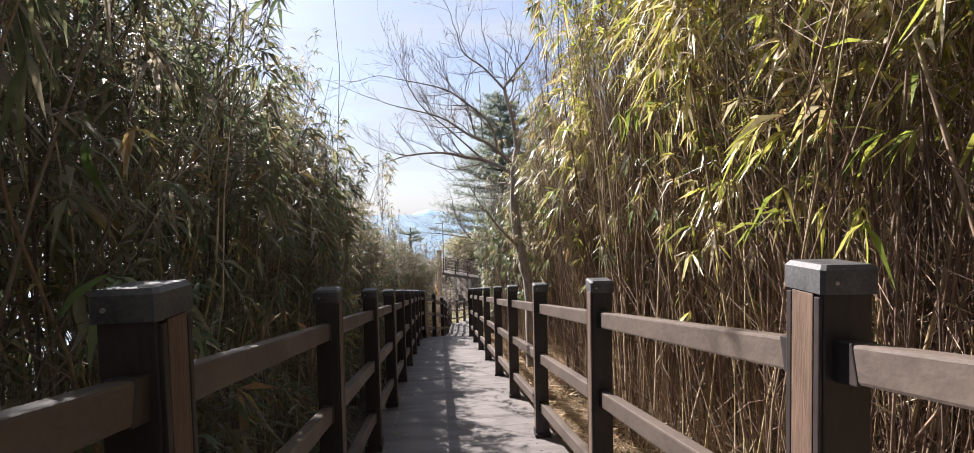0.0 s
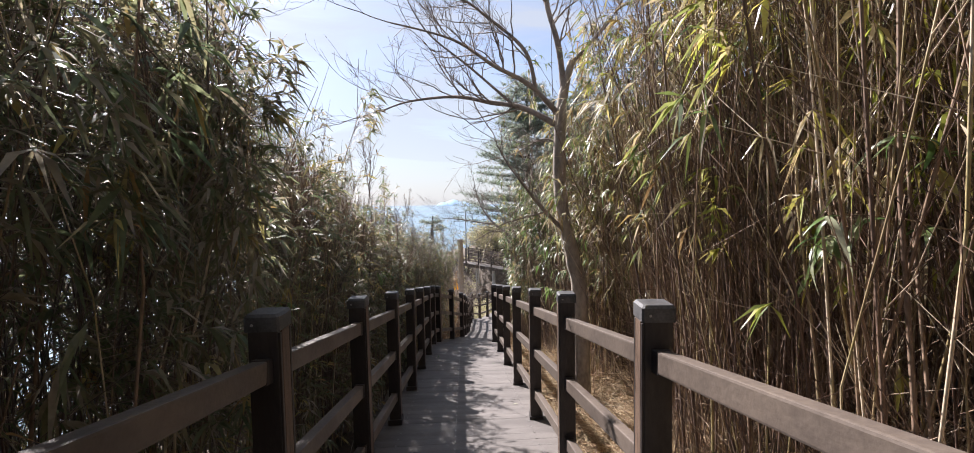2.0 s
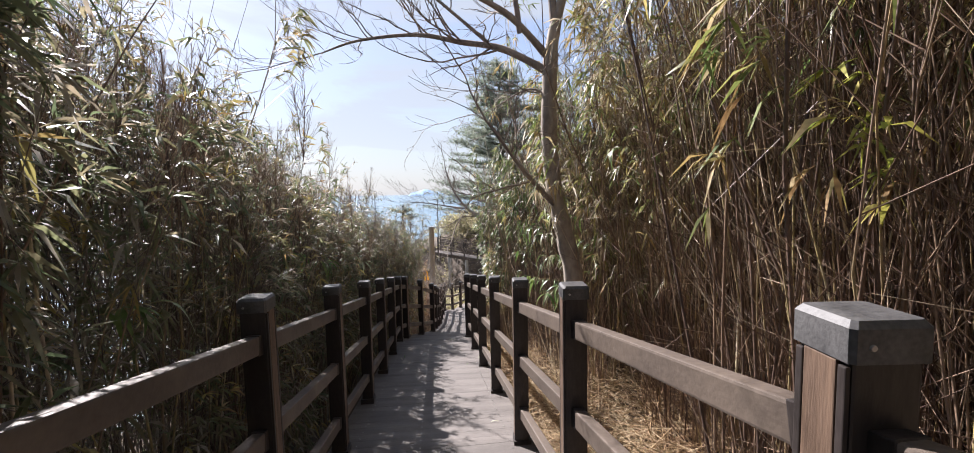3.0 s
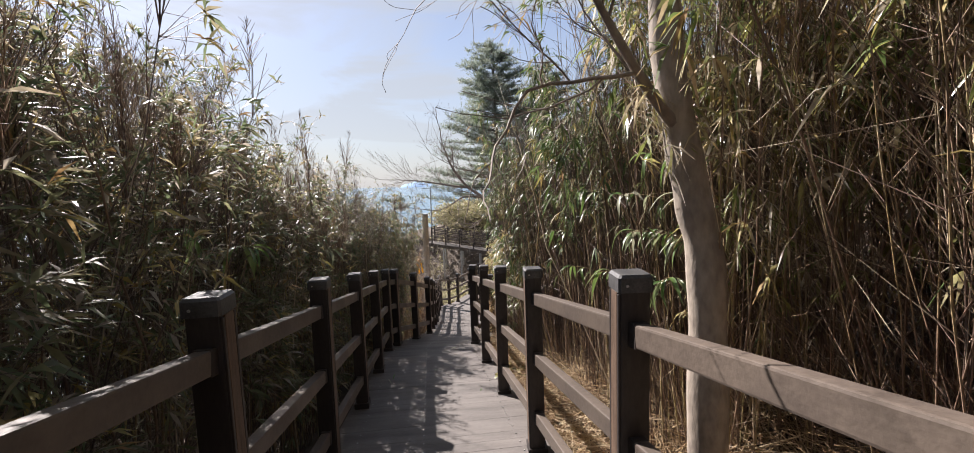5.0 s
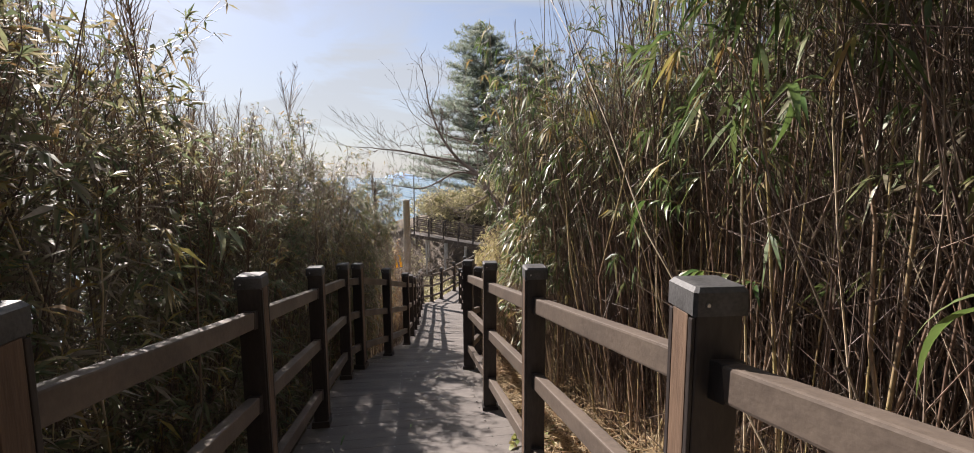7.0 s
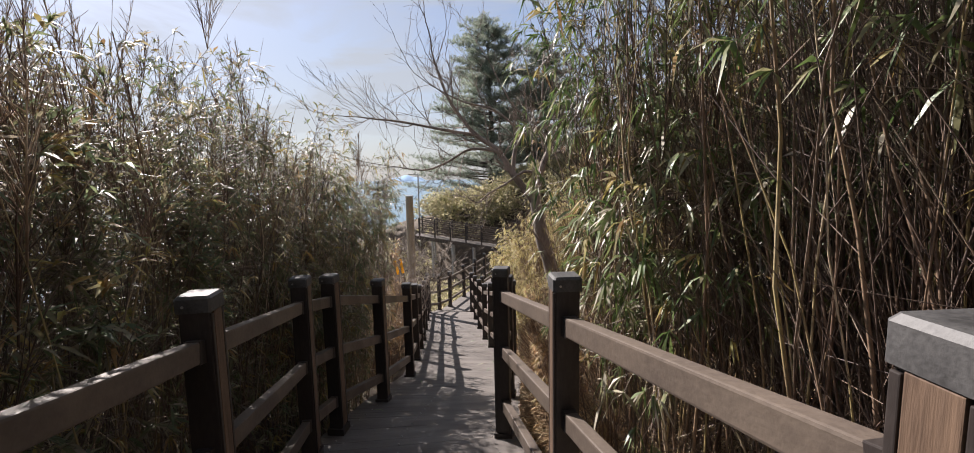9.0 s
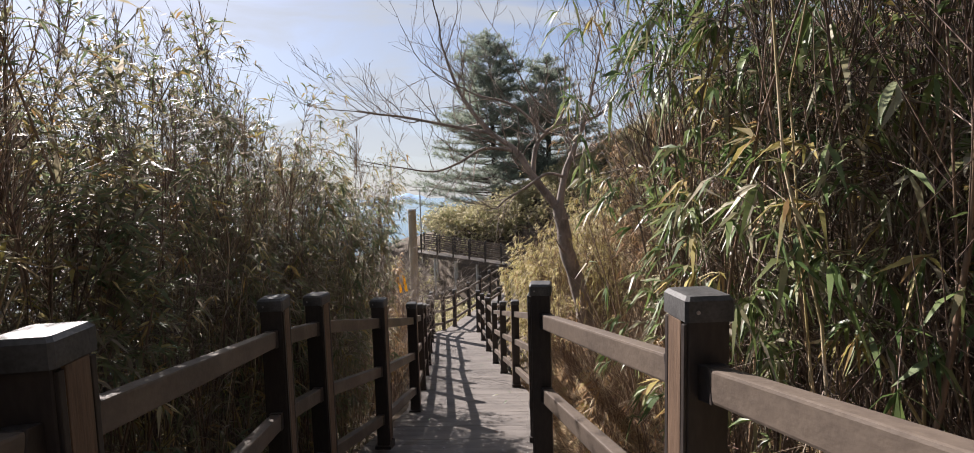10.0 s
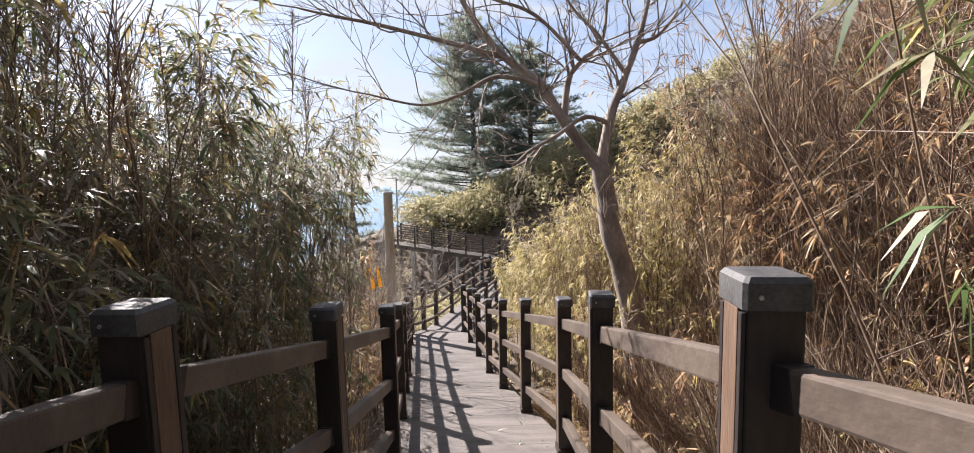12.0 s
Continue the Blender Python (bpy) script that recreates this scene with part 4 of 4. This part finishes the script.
for k, (x, y, z) in enumerate(((-0.87, 1.43, 1.5), (-0.9, 1.5, 1.9), (-0.99, 2.46, 1.72), (-1.52, 6.87, 0.75), (-1.27, 4.8, 0.83), (-1.58, 7.43, 0.59), (-0.95, 1.9, 1.2), (-1.75, 9.2, 0.3))):
    bamboo_branch((x - 0.08, y, z), -35 + 40 * math.sin(k * 1.9), 140 + k, 10, 1.0, "shaded bamboo branch with long drooping dark green leaves")


def pine(x, y, base, height, width, seed, label, boughs=150, least=0.22):
    """A pine: a trunk and tiers of boughs that carry tufts of needles."""
    rng = np.random.default_rng(seed)
    tree = thing("pine_tree", Matrix(), label, "tree")
    trunk_mesh("trunk", [(x, y, base - 0.5), (x + 0.2, y, base + height * 0.4), (x, y, base + height * 0.75), (x + 0.1, y, base + height)], [0.32, 0.24, 0.15, 0.04], M_BARK2, tree, 8)
    rows, at, way = [], [], []
    for k in range(boughs):
        f = rng.uniform(least, 1.0)
        a = rng.uniform(0, 2 * math.pi)
        reach = width / 2 * (1.05 - f) ** 0.6 * rng.uniform(0.45, 1.15) + 0.3
        p = np.array([x, y, base + height * f])
        w = np.array([math.cos(a), math.sin(a), rng.uniform(-0.08, 0.22)])
        pts = [p + w * reach * s + np.array([0, 0, 0.1 * reach * s * s]) for s in np.linspace(0, 1, 6)]
        rows.append(([Vector(q) for q in pts], [0.06 * (1 - s * 0.8) for s in np.linspace(0, 1, 6)]))
        m = int(46 * reach / 2)
        s = rng.uniform(0.25, 1.05, m)
        c = p + w * (reach * s)[:, None] + np.array([0, 0, 0.1 * reach]) * (s ** 2)[:, None] + rng.normal(0, 1, (m, 3)) * np.array([0.42, 0.42, 0.1]) * (0.4 + reach * 0.1)
        at.append(c)
        way.append(np.tile(w * 0.5 + np.array([0, 0, 0.45]), (m, 1)))
    limbs_mesh("bough_mass", rows, M_BARK2, tree, 4)
    v, t = sprays(np.concatenate(at), np.concatenate(way), 9, 0.46, rng, 0.1, 0.085, 0.8, False)
    mesh_np("needle_mass", v, t, M_PINE, tree)
    return tree


pine(1.6, 53.0, -3.5, 18.6, 15.5, 31, "tall dark green pine behind the footbridge", 170, 0.1)
pine(7.2, 54.0, 0.5, 12.5, 12.5, 32, "dark green pine on the wooded slope", 150, 0.1)
pine(-8.2, 46.0, -7.5, 7.6, 4.4, 33, "small dark ragged conifer on the slope above the sea", 26, 0.1)


def scrub(name, label, seed, count, place, size, mat, lift, per=6, kind="stuff"):
    """Bushes that run into one another: leaf sprays on rounded clumps."""
    rng = np.random.default_rng(seed)
    c = place(rng, count)
    n = 70
    r = rng.uniform(0.6, 1.3, (count, 1, 1))
    u = unit(rng.normal(0, 1, (count, n, 3)))
    u[..., 2] = np.abs(u[..., 2])
    p = c[:, None] + u * r * rng.uniform(0.55, 1.05, (count, n, 1)) * np.array([0.9, 0.9, lift])
    v, t = sprays(p.reshape(-1, 3), u.reshape(-1, 3) + np.array([0, 0, 0.3]), per, size, rng, 0.3, 0.28, 0.6, False)
    return tagged(mesh_np(name, v, t, mat), label, "bushes", kind=kind)


def on_ground(x, y):
    return np.stack([x, y, ground_z(x, y)], 1)


scrub("hillside_shrubs", "pale green and straw-coloured shrubs behind the footbridge", 41, 230, lambda r, n: on_ground(r.uniform(-4.5, 16, n), r.uniform(41.6, 48, n)), 0.3, M_SHRUB, 1.6)
scrub("hillside_shrubs", "mixed brown and green scrub on the rising slope", 42, 230, lambda r, n: on_ground(r.uniform(5, 28, n), r.uniform(24, 60, n)), 0.34, M_SHRUB, 2.0)
scrub("gully_shrubs", "low bushes in the gully under the footbridge", 43, 120, lambda r, n: on_ground(r.uniform(-8, 0.2, n), r.uniform(27.5, 37, n)), 0.24, M_SHRUB, 0.8)
scrub("far_slope_shrubs", "olive and straw-coloured bushes below the walk", 45, 170, lambda r, n: on_ground(r.uniform(-14, -3.4, n), r.uniform(24, 42, n)), 0.26, M_SHRUB, 1.2)
scrub("slope_shrubs", "tangled brown bushes on the seaward slope", 44, 210, lambda r, n: on_ground(r.uniform(-10, -3.0, n), r.uniform(16.5, 33, n)), 0.17, M_DRYLEAF, 1.1)

# ---- utility pole, ribbons, lamp ----
pole = thing("wooden_pole", pose(-2.43, 22.24, float(ground_z(-2.43, 22.24)) - 0.2), "weathered pale wooden pole standing beside the walk", "pole")
part("shaft", cylinder(bmesh.new(), 0.14, 0.115, -0.3 - pole.location.z, sides=20), M_POLE, pole)
part("top_plate", cylinder(bmesh.new(), 0.14, 0.12, 0.04, (0, 0, -0.3 - pole.location.z), sides=20), M_GALV, pole)


def ribbon(x, y, top, length, lean):
    """A narrow cloth ribbon hanging from a branch, a little twisted."""
    bm = bmesh.new()
    rows = []
    for k in range(9):
        f = k / 8
        c, a = Vector((x + lean * f * length, y + 0.01 * math.sin(5 * f), top - length * f)), 0.5 * math.sin(3 * f + x)
        d = Vector((math.cos(a), math.sin(a), 0)) * 0.024
        rows.append([bm.verts.new(c + d * s + Vector((0, 0.002 * q, 0))) for s, q in ((-1, 0), (1, 0), (1, 1), (-1, 1))])
    for p, q in zip(rows, rows[1:]):
        for k in range(4):
            bm.faces.new((p[k], p[(k + 1) % 4], q[(k + 1) % 4], q[k]))
    bm.faces.new(rows[0])
    bm.faces.new(rows[-1][::-1])
    bmesh.ops.recalc_face_normals(bm, faces=bm.faces)
    return tagged(part("ribbon", bm, M_RIBBON), "bright yellow cloth ribbon tied to a bare branch", "ribbon", group="yellow ribbons")


ribbon(-1.99, 16.68, -1.24, 0.27, 0.18)
ribbon(-1.90, 16.70, -1.22, 0.27, 0.16)
limbs_mesh("branch", [([Vector((-2.2, 16.86, -1.75)).lerp(Vector((-1.78, 16.68, -1.16)), k / 5) + Vector((0, 0, 0.05 * math.sin(k))) for k in range(6)], [0.012 - 0.0015 * k for k in range(6)])], M_BARK, bpy.data.objects["bare_tree.002"], 6)

# ---- small plants at the foot of the railing ----


def leafy_plant(x, y, size, count, seed, label, mat):
    rng = np.random.default_rng(seed)
    base = np.array([x, y, max(float(ground_z(x, y)), float(deck_z(y)) - 0.35)])
    plant = thing("leafy_plant", Matrix.Translation(base), label, "plant")
    ang = rng.uniform(0, 2 * math.pi, count)
    out = rng.uniform(0.1, 1.0, count) * size
    tip = np.stack([np.cos(ang) * out, np.sin(ang) * out, size * rng.uniform(0.5, 1.7, count)], 1)
    mid = tip * np.array([0.35, 0.35, 0.6])
    v, t = tubes(np.stack([np.zeros((count, 3)), mid, tip], 1), np.tile([[0.003, 0.0022, 0.0012]], (count, 1)), 4)
    mesh_np("stem_mass", v, t, M_CULM, plant, kind="stuff")
    v, t = sprays(tip, tip * np.array([1, 1, 0.6]), 7, 0.075, rng, 0.35, 0.42, 0.7)
    mesh_np("foliage", v, t, mat, plant, kind="stuff")
    return plant


leafy_plant(-0.02, 9.62, 0.22, 34, 61, "small bush with yellow-green leaves at the deck edge", M_LEAF_R)
leafy_plant(0.02, 9.95, 0.18, 24, 62, "small bush with reddish and yellow leaves at the deck edge", M_DRYLEAF)
leafy_plant(-0.12, 17.2, 0.16, 18, 63, "small green weed beside a railing post", M_LEAF_L)
leafy_plant(-0.05, 15.0, 0.14, 16, 64, "small green weed beside a railing post", M_LEAF_L)

# lamp mast seen over the bridge
mast = thing("lamp_mast", pose(-4.3, 41.5, float(ground_z(-4.3, 41.5)) - 0.2), "thin grey lamp mast beyond the footbridge", "street lamp")
part("mast", cylinder(bmesh.new(), 0.06, 0.045, 0.6 - mast.location.z, sides=10), M_GALV, mast)
part("arm", cylinder(bmesh.new(), 0.03, 0.03, 0.7, m=pose(0, 0, 0.55 - mast.location.z, 0, -90), sides=8), M_GALV, mast)


def screw_heads():
    """Rows of small screw heads along the boards."""
    bm = bmesh.new()
    y = -4.3
    while y < 22:
        for f in (0.07, 0.43, 0.93):
            x = float(left_x(y) * (1 - f) + right_x(y) * f)
            z = float(deck_z(y)) - (0.014 * (1 - f) - 0.006 * f if y < 11.7 else 0)
            bmesh.ops.create_cone(bm, cap_ends=True, segments=6, radius1=0.006, radius2=0.005, depth=0.006, matrix=Matrix.Translation((x, y + float(tilt(y)) * (2 * f - 1), z + 0.002)))
        y += 0.1465
    return tagged(part("screw_heads", bm, M_STEEL), "small steel screw heads in rows along the boards", "screws", kind="stuff")


screw_heads()

# dry leaves blown onto the boards
rl = random.Random(77)
for k in range(26):
    y = rl.uniform(1.5, 19)
    f = rl.choice((rl.uniform(0.05, 0.2), rl.uniform(0.75, 0.95), rl.uniform(0.3, 0.7)))
    leaf = new("fallen_leaf", LEAVES[2] if k else LEAVES[2].copy())
    leaf.matrix_basis = pose(float(left_x(y) * (1 - f) + right_x(y) * f), y, float(deck_z(y)) + 0.022, rl.uniform(-12, 12), 10.0 + rl.uniform(-4, 4), rl.uniform(0, 360)) @ Matrix.Scale(rl.uniform(0.4, 0.75), 4)
    tagged(leaf, "small dry bamboo leaf lying on the boards", "leaf", group="fallen leaves")
